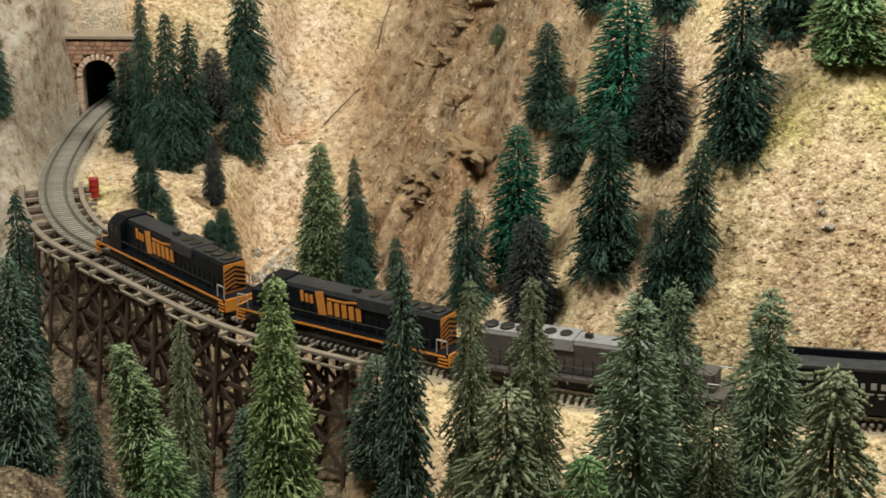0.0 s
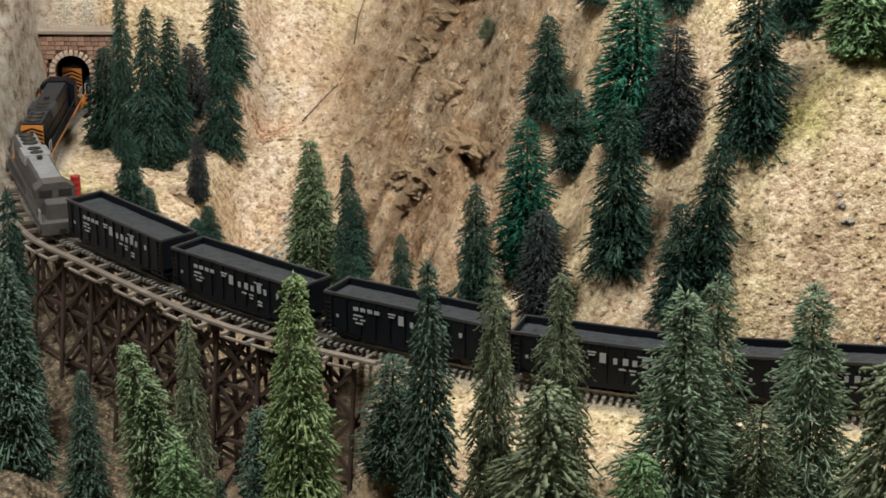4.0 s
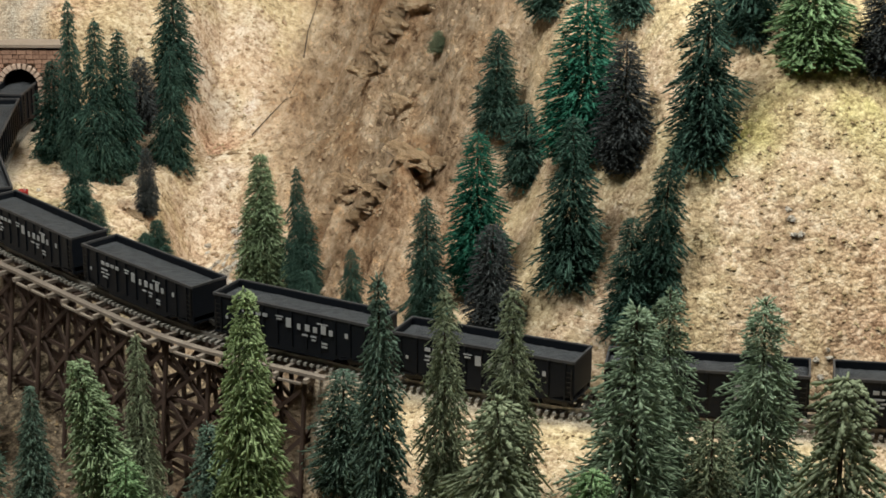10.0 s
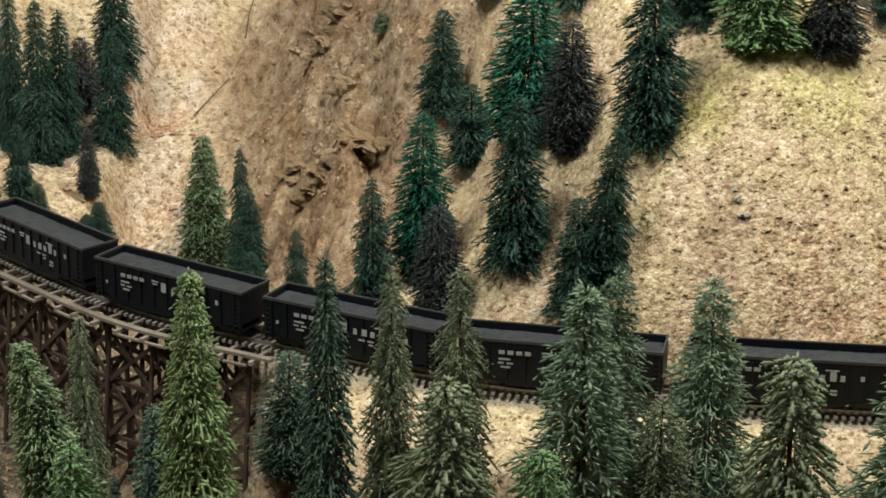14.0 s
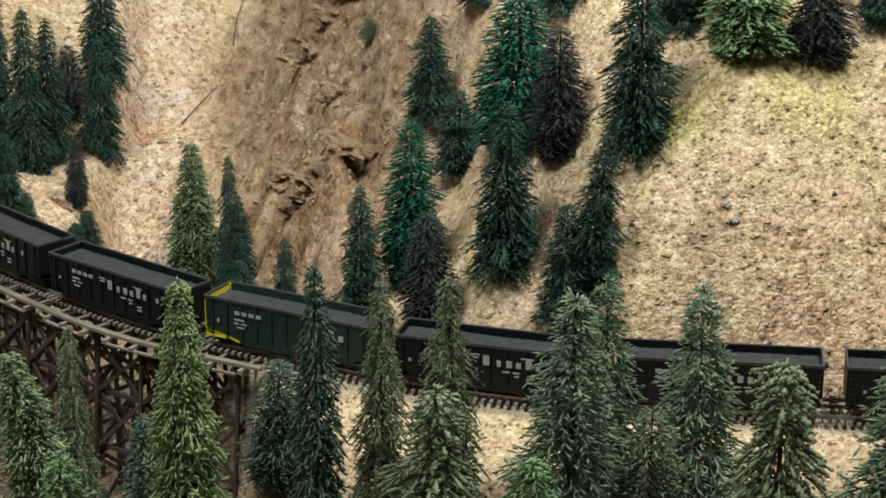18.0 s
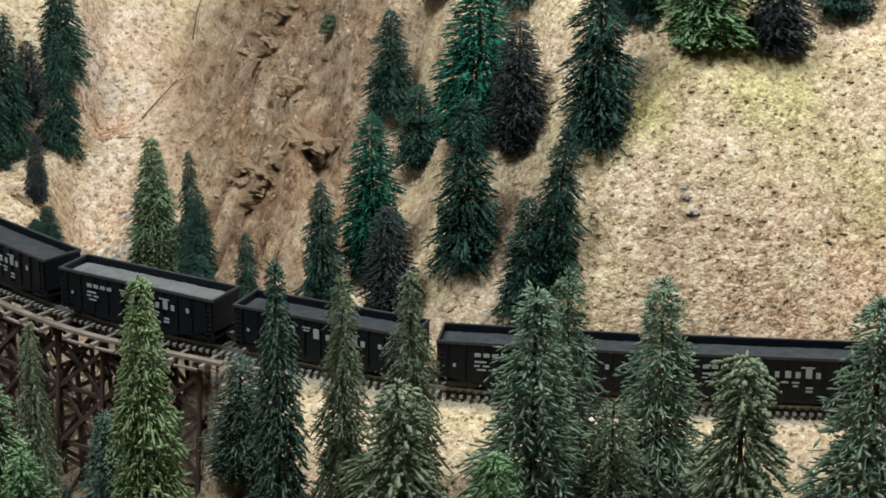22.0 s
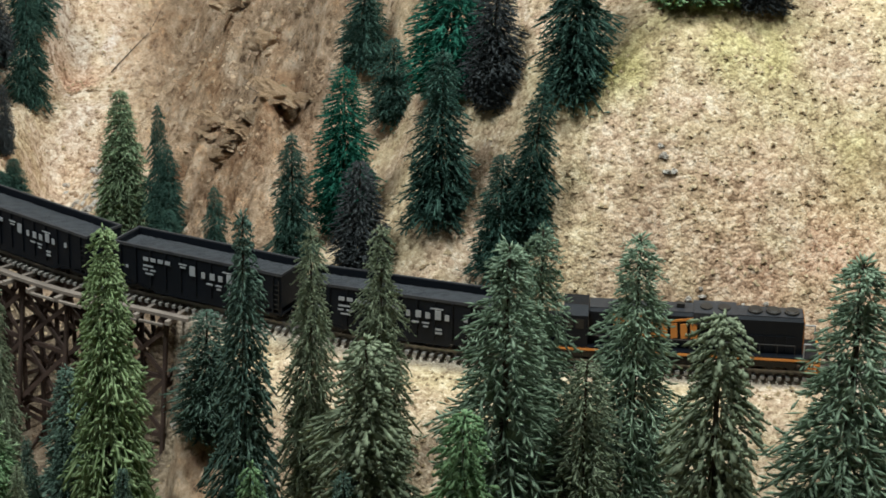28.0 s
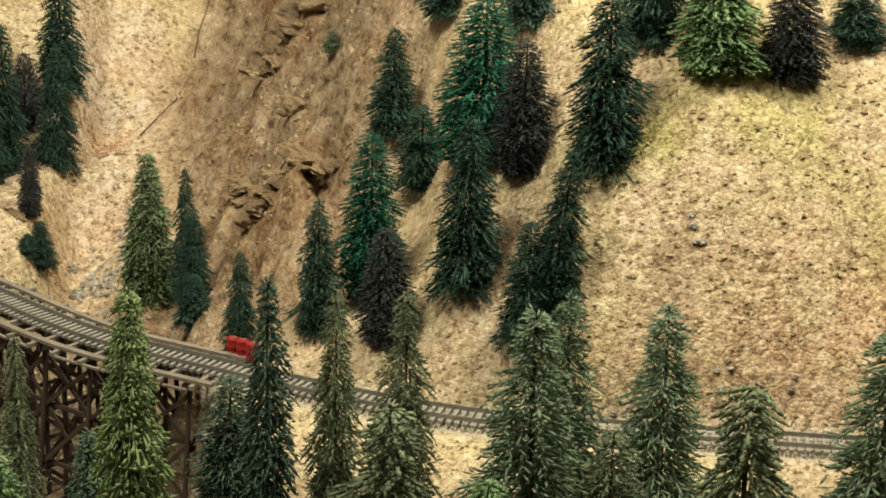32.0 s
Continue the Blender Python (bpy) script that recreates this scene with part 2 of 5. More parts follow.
def smooth_line(points, n=24):
    pts = [np.array(p, float) for p in points]
    out = []
    for p0, p1, p2, p3 in zip(pts, pts[1:], pts[2:], pts[3:]):
        t1 = np.linalg.norm(p1 - p0) ** 0.5
        t2 = t1 + np.linalg.norm(p2 - p1) ** 0.5
        t3 = t2 + np.linalg.norm(p3 - p2) ** 0.5
        for t in np.linspace(t1, t2, n, endpoint=False):
            a1, a2, a3 = (t1 - t) / t1 * p0 + t / t1 * p1, (t2 - t) / (t2 - t1) * p1 + (t - t1) / (t2 - t1) * p2, (t3 - t) / (t3 - t2) * p2 + (t - t2) / (t3 - t2) * p3
            b1, b2 = (t2 - t) / t2 * a1 + t / t2 * a2, (t3 - t) / (t3 - t1) * a2 + (t - t1) / (t3 - t1) * a3
            out.append((t2 - t) / (t2 - t1) * b1 + (t - t1) / (t2 - t1) * b2)
    return np.array(out + [pts[-2]])


LINE = smooth_line(CONTROL)
RUN = np.r_[0, np.cumsum(np.hypot(*np.diff(LINE, axis=0).T))]
RUN -= RUN[np.argmin(np.hypot(*(LINE - (0.2291, 1.0759)).T))]


def on_track(s):
    return np.array([np.interp(s, RUN, LINE[:, 0]), np.interp(s, RUN, LINE[:, 1])])


def track_pose(s, side=0.0, z=0.0):
    """A pose on the track at the run s: x ahead (towards the tunnel), y to the left."""
    d = on_track(s + 0.004) - on_track(s - 0.004)
    a = math.atan2(d[1], d[0])
    p = on_track(s) + side * np.array([-math.sin(a), math.cos(a)])
    return Matrix.Translation((p[0], p[1], z)) @ Matrix.Rotation(a, 4, "Z")


def run_near(x, y):
    return RUN[np.argmin(np.hypot(LINE[:, 0] - x, LINE[:, 1] - y))]


BRIDGE = (run_near(-0.079, 1.163), run_near(-0.334, 1.445))

# ---- terrain ----
STATIONS = []


def station(x, *profile):
    STATIONS.append((x, [p[0] for p in profile], [p[1] for p in profile]))


station(-0.60, (0.5, -0.14), (1.1, -0.06), (1.3, 0.02), (1.4, 0.10), (1.6, 0.22), (2.1, 0.40))
station(-0.45, (0.5, -0.14), (1.1, -0.06), (1.3, -0.04), (1.38, 0.04), (1.6, 0.17), (2.1, 0.40))
station(-0.385, (0.5, -0.14), (1.1, -0.06), (1.3, -0.09), (1.38, -0.06), (1.43, 0.0), (1.48, 0.05), (1.6, 0.10), (2.1, 0.35))
station(-0.345, (0.5, -0.14), (1.1, -0.06), (1.25, -0.11), (1.38, -0.08), (1.43, -0.007), (1.643, -0.007), (1.66, 0.075), (1.8, 0.12), (2.1, 0.32))
station(-0.28, (0.5, -0.14), (1.0, -0.075), (1.12, -0.065), (1.25, -0.11), (1.36, -0.07), (1.41, -0.02), (1.46, -0.01), (1.60, -0.005), (1.645, 0.0), (1.66, 0.07), (1.75, 0.10), (2.1, 0.3))
station(-0.23, (0.5, -0.14), (1.0, -0.09), (1.25, -0.115), (1.36, -0.085), (1.43, -0.035), (1.47, -0.015), (1.57, -0.012), (1.62, 0.03), (1.72, 0.08), (2.1, 0.3))
station(-0.20, (0.5, -0.14), (1.0, -0.105), (1.25, -0.12), (1.4, -0.10), (1.45, -0.08), (1.545, -0.065), (1.575, -0.02), (1.64, -0.02), (1.72, 0.03), (1.8, 0.08), (2.1, 0.3))
station(-0.13, (0.5, -0.14), (1.0, -0.09), (1.1, -0.10), (1.25, -0.10), (1.36, -0.06), (1.40, -0.045), (1.5, -0.03), (1.575, -0.015), (1.7, 0.005), (1.8, 0.05), (2.1, 0.26))
station(-0.088, (0.5, -0.14), (0.95, -0.11), (1.03, -0.075), (1.07, -0.072), (1.15, -0.085), (1.175, -0.06), (1.186, -0.012), (1.22, -0.012), (1.3, -0.022), (1.45, 0.004), (1.57, 0.022), (1.7, 0.045), (1.8, 0.085), (2.1, 0.26))
station(-0.077, (0.5, -0.14), (0.95, -0.10), (1.02, -0.062), (1.07, -0.040), (1.092, -0.012), (1.13, -0.008), (1.17, -0.010), (1.22, -0.012), (1.3, -0.008), (1.45, 0.018), (1.57, 0.044), (1.7, 0.075), (1.8, 0.12), (2.1, 0.27))
station(-0.04, (0.5, -0.14), (0.95, -0.105), (1.03, -0.075), (1.075, -0.018), (1.13, -0.007), (1.165, -0.005), (1.19, 0.008), (1.25, 0.015), (1.325, 0.041), (1.4, 0.055), (1.55, 0.09), (1.8, 0.2), (2.1, 0.3))
station(0.02, (0.5, -0.13), (0.9, -0.06), (1.05, -0.012), (1.10, -0.006), (1.13, -0.004), (1.164, 0.020), (1.21, 0.030), (1.26, 0.045), (1.31, 0.060), (1.36, 0.10), (1.4, 0.13), (1.6, 0.24), (2.1, 0.4))
station(0.06, (0.5, -0.13), (0.9, -0.055), (1.03, -0.012), (1.08, -0.006), (1.12, -0.003), (1.163, 0.04), (1.24, 0.092), (1.32, 0.14), (1.6, 0.28), (2.1, 0.45))
station(0.12, (0.5, -0.12), (0.85, -0.05), (1.02, -0.012), (1.07, -0.006), (1.103, 0.0), (1.13, 0.05), (1.171, 0.10), (1.22, 0.14), (1.3, 0.19), (1.6, 0.32), (2.1, 0.48))
station(0.18, (0.5, -0.12), (0.85, -0.05), (1.01, -0.012), (1.06, -0.006), (1.098, 0.0), (1.125, 0.055), (1.15, 0.10), (1.18, 0.14), (1.3, 0.22), (1.6, 0.34), (2.1, 0.5))
station(0.28, (0.5, -0.12), (0.85, -0.05), (1.0, -0.012), (1.045, -0.006), (1.085, 0.0), (1.12, 0.04), (1.17, 0.10), (1.21, 0.145), (1.25, 0.165), (1.5, 0.3), (2.1, 0.5))


def land(x, y):
    """Height of the modelled ground, without its fine relief."""
    if x > 0.28:
        y = y - (on_track(run_near(x, 1.0 if x < 1 else 0.8))[1] - 1.0702) * min(1, (x - 0.28) / 0.05)
    x = min(max(x, -0.6), 0.28)
    for (xa, ya, za), (xb, yb, zb) in zip(STATIONS, STATIONS[1:]):
        if x <= xb:
            f = (x - xa) / (xb - xa)
            f = f * f * (3 - 2 * f)
            z = (1 - f) * np.interp(y, ya, za) + f * np.interp(y, yb, zb)
            break
    i = np.argmin((LINE[:, 0] - x) ** 2 + (LINE[:, 1] - y) ** 2)
    d, s = math.hypot(LINE[i, 0] - x, LINE[i, 1] - y), RUN[i]
    if not BRIDGE[0] + 0.004 < s < BRIDGE[1] - 0.004 and LINE[i, 1] < 1.642:
        f = min(max((d - 0.011) / 0.016, 0), 1)
        z = z * f + (-0.0045 - 0.002 * (d > 0.009)) * (1 - f)
    elif BRIDGE[0] < s < BRIDGE[1] and d < 0.03:
        z = min(z, -0.02 if d < 0.02 else -0.02 + (d - 0.02) * 2)
    return z


def rocky(x, y):
    """How far the brown rock shows: the face beyond the ravine, and the banks under the bridge."""
    a = 1 / (1 + math.exp(-(x + 0.150 + 0.02 * noise.noise((y * 9, x * 9, 3))) * 90)) / (1 + math.exp((x - 0.012 - 0.34 * max(0, y - 1.27) + 0.02 * noise.noise((x * 11, y * 11, 0))) * 70))
    cliff = math.exp(-((x + 0.060) / 0.030) ** 2 - ((y - 1.055) / 0.045) ** 2)
    return min(1, a / (1 + math.exp(-(y - 1.19) * 90)) + cliff)


def chalky(x, y):
    a = 1 / (1 + math.exp((x + 0.345) * 120)) / (1 + math.exp(-(y - 1.30) * 60)) if x < -0.2 else 0.0
    return a / (1 + math.exp((y - 1.652) * 220))


def litter_and_shade(x, y):
    """Dark fallen leaves in the ravine bed, and shade painted behind the trestle and under the trees."""
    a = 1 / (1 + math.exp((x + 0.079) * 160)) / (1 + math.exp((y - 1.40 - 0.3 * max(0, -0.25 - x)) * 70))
    # Shade among the trees, painted into the ground as soft dark spots.
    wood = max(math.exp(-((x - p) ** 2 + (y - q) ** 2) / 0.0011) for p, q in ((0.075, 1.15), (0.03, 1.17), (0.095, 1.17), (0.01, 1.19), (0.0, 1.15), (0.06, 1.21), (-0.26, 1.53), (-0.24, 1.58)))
    # Shade below the front trees, painted as a half-strength dark band.
    fore_shade = 0.5 / (1 + math.exp((y - 1.03) * 60))
    return min(1, max(a, wood * 0.3, fore_shade))


def relief(x, y, rock):
    turf = 0.0035 * noise.noise((x * 40, y * 40, 1)) + 0.0022 * noise.noise((x * 130, y * 130, 5)) + 0.0016 * noise.noise((x * 330, y * 330, 9))
    u, v = x * 0.94 - y * 0.20, y * 0.94 + x * 0.20
    crag = 0.010 * noise.ridged_multi_fractal((u * 20, v * 6, 2), 0.8, 2.3, 5, 0.9, 1.7) - 0.012 + 0.005 * noise.turbulence((u * 80, v * 30, 7), 4, True) + 0.005 * noise.noise((x * 70, y * 60, 3)) + 0.0035 * noise.ridged_multi_fractal((u * 70, v * 40, 6), 0.9, 2.1, 3, 0.9, 1.6) - 0.003
    slab = 0.005 * (math.floor(noise.noise((u * 35, v * 14, 4)) * 4) / 4)
    hollow = 0.016 * math.exp(-((x + 0.052) / 0.026) ** 2 - ((y - 1.345) / 0.035) ** 2) - 0.060 * math.exp(-((x + 0.090 - 0.15 * (y - 1.40)) / 0.0085) ** 2 - ((y - 1.395) / 0.040) ** 2) - 0.045 * math.exp(-((x + 0.108 - 0.2 * (y - 1.46)) / 0.010) ** 2 - ((y - 1.455) / 0.045) ** 2) - 0.02 * math.exp(-((x + 0.03) / 0.008) ** 2 - ((y - 1.36) / 0.05) ** 2)
    cliff = chalky(x, y) if x < -0.33 and y < 1.66 else 0.0
    pits = 0.012 * noise.turbulence((x * 70, y * 70, 2), 4, True) - 0.010 + 0.016 * abs(noise.noise((x * 28, y * 28, 8)))
    return turf * (1 - 0.3 * rock) + (crag + slab + hollow) * rock + pits * cliff


def tinted(x, y):
    """Stains of the turf: yellow-green moss, rust pink, brown soil with painted shade, white plaster."""
    def spot(px, py, sx, sy):
        return math.exp(-((x - px) / sx) ** 2 - ((y - py) / sy) ** 2)

    n = 0.5 + 0.9 * noise.noise((x * 35, y * 35, 4)) + 0.4 * noise.noise((x * 90, y * 90, 1))
    moss = max(spot(0.205, 1.200, 0.05, 0.03), spot(0.15, 1.185, 0.03, 0.02), 0.9 * spot(-0.315, 1.455, 0.02, 0.025), 0.7 * spot(0.27, 1.16, 0.04, 0.03)) * n
    rust = max(0.85 * spot(-0.058, 1.345, 0.035, 0.05), 0.7 * spot(-0.054, 1.585, 0.03, 0.03), 0.45 * spot(-0.10, 1.46, 0.02, 0.06), 1.2 * spot(-0.196, 1.628, 0.016, 0.020), 0.30 * spot(-0.19, 1.57, 0.07, 0.14), 0.8 * spot(-0.22, 1.468, 0.03, 0.008), 0.95 * spot(-0.36, 1.70, 0.07, 0.05), 0.85 * spot(0.25, 1.118, 0.075, 0.03) * min(1, n * 1.6))
    # Spots paint shaded ground by trees and hill foot; the noise is brown soil.
    earth_shade = max(0.75 * spot(0.085, 1.125, 0.03, 0.012), 0.7 * spot(0.17, 1.106, 0.09, 0.006), 0.6 * spot(-0.255, 1.575, 0.04, 0.03), 0.8 * max(0, noise.noise((x * 22, y * 30, 12)) - 0.12)) * min(1.2, n * 1.5)
    white = max(1.5 * spot(-0.180 + 0.12 * (y - 1.65), 1.67, 0.008, 0.07), 1.1 * spot(-0.195, 1.70, 0.012, 0.05), 1.0 * spot(-0.20, 1.62, 0.05, 0.13)) * n * (1 - min(1, 1.3 * rust))
    return [min(1, max(0, v)) for v in (moss, rust, earth_shade, white)]


def spaced(a, b, step, lo, hi, far):
    mid = list(np.arange(lo, hi, step))
    left = list(np.linspace(a, lo, max(2, int((lo - a) / far)), endpoint=False))
    return left + mid + list(np.linspace(hi, b, max(2, int((b - hi) / far))))


XS, YS = spaced(-1.0, 4.2, 0.0027, -0.42, 0.33, 0.06), spaced(0.5, 6.3, 0.0027, 0.88, 1.80, 0.08)
verts, zone, tint = [], [], []
for y in YS:
    for x in XS:
        near = -0.5 < x < 0.4 and y < 1.95
        z = land(x, y)
        rock = rocky(x, y) if near else 0.0
        i = np.argmin((LINE[:, 0] - x) ** 2 + (LINE[:, 1] - y) ** 2)
        d = math.hypot(LINE[i, 0] - x, LINE[i, 1] - y)
        calm = min(1, max(0.05, (d - 0.012) / 0.02)) if y < 1.66 else 1
        verts.append((x, y, z + (relief(x, y, rock) * calm if near else 0)))
        zone.append((rock, chalky(x, y) if near else 0.0, max(0, 1 - abs(d - 0.008) / 0.014) if not BRIDGE[0] < RUN[i] < BRIDGE[1] else 0.0, litter_and_shade(x, y) if near else 0.0))
        tint.append(tinted(x, y) if near else [0.0] * 4)
nx = len(XS)
mouth = [j * nx + i for j in range(len(YS) - 1) for i in range(nx - 1)]
faces = []
for k in mouth:
    x, y = verts[k][0] + 0.002, verts[k][1] + 0.002
    if abs(x - on_track(run_near(-0.3445, y))[0]) < 0.0135 and 1.625 < y < 1.70 and verts[k][2] < 0.045:
        continue
    faces.append((k, k + 1, k + nx + 1, k + nx))


def ground_material():
    mat = bpy.data.materials.new("landscape")
    mat.use_nodes = True
    nt = mat.node_tree
    bsdf = nt.nodes["Principled BSDF"]
    bsdf.inputs["Roughness"].default_value = 0.95
    bsdf.inputs["Specular IOR Level"].default_value = 0.15
    co = nt.nodes.new("ShaderNodeTexCoord")
    att = nt.nodes.new("ShaderNodeAttribute")
    att.attribute_name = "zone"
    sep = nt.nodes.new("ShaderNodeSeparateColor")
    nt.links.new(att.outputs["Color"], sep.inputs[0])

    def tex(scale, detail=6, rough=0.65, stretch=None):
        n = nt.nodes.new("ShaderNodeTexNoise")
        n.inputs["Scale"].default_value, n.inputs["Detail"].default_value, n.inputs["Roughness"].default_value = scale, detail, rough
        if stretch:
            mp = nt.nodes.new("ShaderNodeMapping")
            mp.inputs["Scale"].default_value = stretch
            mp.inputs["Rotation"].default_value = (0, 0, 0.4)
            nt.links.new(co.outputs["Object"], mp.inputs[0])
            nt.links.new(mp.outputs[0], n.inputs["Vector"])
        else:
            nt.links.new(co.outputs["Object"], n.inputs["Vector"])
        return n

    def ramp(source, *stops):
        r = nt.nodes.new("ShaderNodeValToRGB")
        els = r.color_ramp.elements
        els[0].position, els[0].color = stops[0][0], (*stops[0][1], 1)
        els[1].position, els[1].color = stops[-1][0], (*stops[-1][1], 1)
        for p, c in stops[1:-1]:
            els.new(p).color = (*c, 1)
        nt.links.new(source, r.inputs[0])
        return r.outputs[0]

    def blend(fac, a, b, mode="MIX"):
        m = nt.nodes.new("ShaderNodeMix")
        m.data_type, m.blend_type = "RGBA", mode
        if isinstance(fac, float):
            m.inputs[0].default_value = fac
        else:
            nt.links.new(fac, m.inputs[0])
        nt.links.new(a, m.inputs[6])
        nt.links.new(b, m.inputs[7])
        return m.outputs[2]

    stain = nt.nodes.new("ShaderNodeAttribute")
    stain.attribute_name = "tint"
    sep2 = nt.nodes.new("ShaderNodeSeparateColor")
    nt.links.new(stain.outputs["Color"], sep2.inputs[0])
    patch = tex(16, 3)

    def crumbs(scale):
        v = nt.nodes.new("ShaderNodeTexVoronoi")
        v.inputs["Scale"].default_value, v.inputs["Randomness"].default_value = scale, 1.0
        nt.links.new(co.outputs["Object"], v.inputs["Vector"])
        tone = nt.nodes.new("ShaderNodeSeparateColor")
        nt.links.new(v.outputs["Color"], tone.inputs[0])
        return tone.outputs[0], v.outputs["Distance"]

    def scaled_sum(a, ka, b, kb):
        m, n = nt.nodes.new("ShaderNodeMath"), nt.nodes.new("ShaderNodeMath")
        m.operation, n.operation = "MULTIPLY", "MULTIPLY_ADD"
        nt.links.new(a, m.inputs[0])
        m.inputs[1].default_value = ka
        nt.links.new(b, n.inputs[0])
        n.inputs[1].default_value = kb
        nt.links.new(m.outputs[0], n.inputs[2])
        return n.outputs[0]

    coarse_tone, coarse_far = crumbs(330)
    fine_tone, fine_far = crumbs(720)
    tone = scaled_sum(coarse_tone, 0.12, fine_tone, 0.12)
    grain = scaled_sum(tone, 1.0, tex(150, 7, 0.74).outputs["Fac"], 0.76)
    straw = ramp(grain, (0.34, (0.22, 0.155, 0.085)), (0.44, (0.45, 0.345, 0.20)), (0.53, (0.60, 0.475, 0.285)), (0.63, (0.76, 0.64, 0.43)))
    pink = ramp(grain, (0.34, (0.24, 0.155, 0.095)), (0.44, (0.48, 0.34, 0.225)), (0.53, (0.61, 0.455, 0.315)), (0.63, (0.78, 0.645, 0.49)))
    turf = blend(ramp(patch.outputs["Fac"], (0.42, (0, 0, 0)), (0.6, (1, 1, 1))), straw, pink)
    green = ramp(grain, (0.35, (0.16, 0.14, 0.04)), (0.65, (0.66, 0.60, 0.22)))
    rust_earth = ramp(grain, (0.37, (0.13, 0.06, 0.035)), (0.47, (0.48, 0.275, 0.175)), (0.61, (0.78, 0.56, 0.41)))
    earth_shade = ramp(grain, (0.34, (0.06, 0.04, 0.025)), (0.5, (0.28, 0.18, 0.10)), (0.66, (0.55, 0.41, 0.26)))
    plaster = ramp(grain, (0.37, (0.26, 0.18, 0.13)), (0.44, (0.62, 0.49, 0.40)), (0.52, (0.75, 0.64, 0.55)), (0.60, (0.87, 0.82, 0.76)))
    turf = blend(sep2.outputs[0], turf, green)
    turf = blend(sep2.outputs[1], turf, rust_earth)
    turf = blend(sep2.outputs[2], turf, earth_shade)
    turf = blend(stain.outputs["Alpha"], turf, plaster)
    streak, veins, fleck = tex(95, 9, 0.76, (1.0, 0.42, 1.0)), tex(14, 4, 0.6, (1.0, 0.35, 1.0)), tex(150, 5, 0.7, (1.0, 0.55, 1.0))
    rock = ramp(streak.outputs["Fac"], (0.37, (0.15, 0.095, 0.06)), (0.45, (0.51, 0.355, 0.225)), (0.54, (0.71, 0.525, 0.365)), (0.63, (0.87, 0.72, 0.55)))
    rust = ramp(streak.outputs["Fac"], (0.37, (0.16, 0.075, 0.035)), (0.48, (0.45, 0.27, 0.15)), (0.62, (0.70, 0.49, 0.30)))
    rock = blend(ramp(veins.outputs["Fac"], (0.48, (0, 0, 0)), (0.62, (0.9, 0.9, 0.9))), rock, rust)
    ochre = ramp(streak.outputs["Fac"], (0.36, (0.17, 0.075, 0.035)), (0.46, (0.42, 0.225, 0.115)), (0.55, (0.60, 0.37, 0.21)), (0.64, (0.80, 0.60, 0.40)))
    rock = blend(sep2.outputs[1], rock, ochre)
    shade = ramp(fleck.outputs["Fac"], (0.33, (0.42, 0.35, 0.30)), (0.41, (0.95, 0.95, 0.95)), (0.56, (1, 1, 1)), (0.63, (1.3, 1.27, 1.2)))
    rock = blend(1.0, rock, shade, "MULTIPLY")
    # One brown ramp serves the fallen leaves and the painted shade.
    litter_shade = ramp(grain, (0.36, (0.036, 0.028, 0.020)), (0.5, (0.125, 0.095, 0.066)), (0.66, (0.34, 0.27, 0.19)))
    turf = blend(att.outputs["Alpha"], turf, litter_shade)
    col = blend(sep.outputs[0], turf, rock)
    crack = nt.nodes.new("ShaderNodeTexVoronoi")
    crack.feature = "DISTANCE_TO_EDGE"
    crack.inputs["Scale"].default_value = 1.0
    warp = nt.nodes.new("ShaderNodeMapping")
    warp.inputs["Scale"].default_value, warp.inputs["Rotation"].default_value = (46, 17, 30), (0, 0, 0.35)
    shake = nt.nodes.new("ShaderNodeMix")
    shake.data_type, shake.blend_type, shake.inputs[0].default_value = "RGBA", "ADD", 0.06
    nt.links.new(co.outputs["Object"], shake.inputs[6])
    nt.links.new(tex(30, 5).outputs["Color"], shake.inputs[7])
    nt.links.new(shake.outputs[2], warp.inputs[0])
    nt.links.new(warp.outputs[0], crack.inputs["Vector"])
    line = ramp(crack.outputs["Distance"], (0.0, (1, 1, 1)), (0.035, (0, 0, 0)))
    both = nt.nodes.new("ShaderNodeMath")
    both.operation = "MULTIPLY"
    nt.links.new(line, both.inputs[0])
    nt.links.new(sep.outputs[0], both.inputs[1])
    fade = nt.nodes.new("ShaderNodeMath")
    fade.operation = "MULTIPLY"
    nt.links.new(both.outputs[0], fade.inputs[0])
    nt.links.new(ramp(tex(25, 3).outputs["Fac"], (0.48, (0, 0, 0)), (0.62, (0.75, 0.75, 0.75))), fade.inputs[1])
    dirt = nt.nodes.new("ShaderNodeRGB")
    dirt.outputs[0].default_value = (0.11, 0.07, 0.045, 1)
    col = blend(fade.outputs[0], col, dirt.outputs[0])
    chalk = ramp(tex(90, 8, 0.75).outputs["Fac"], (0.38, (0.27, 0.19, 0.13)), (0.45, (0.60, 0.48, 0.38)), (0.53, (0.76, 0.66, 0.56)), (0.62, (0.88, 0.83, 0.76)))
    col = blend(sep.outputs[1], col, chalk)
    gravel = ramp(tex(900, 3).outputs["Fac"], (0.32, (0.14, 0.115, 0.09)), (0.5, (0.42, 0.36, 0.29)), (0.68, (0.72, 0.66, 0.56)))
    col = blend(sep.outputs[2], col, gravel)
    nt.links.new(col, bsdf.inputs["Base Color"])
    bump = nt.nodes.new("ShaderNodeBump")
    bump.inputs["Strength"].default_value, bump.inputs["Distance"].default_value = 0.7, 0.0022
    heap = nt.nodes.new("ShaderNodeMath")
    heap.operation = "SUBTRACT"
    nt.links.new(scaled_sum(tex(200, 6, 0.7).outputs["Fac"], 0.8, tone, 0.9), heap.inputs[0])
    nt.links.new(scaled_sum(coarse_far, 0.55, fine_far, 0.35), heap.inputs[1])
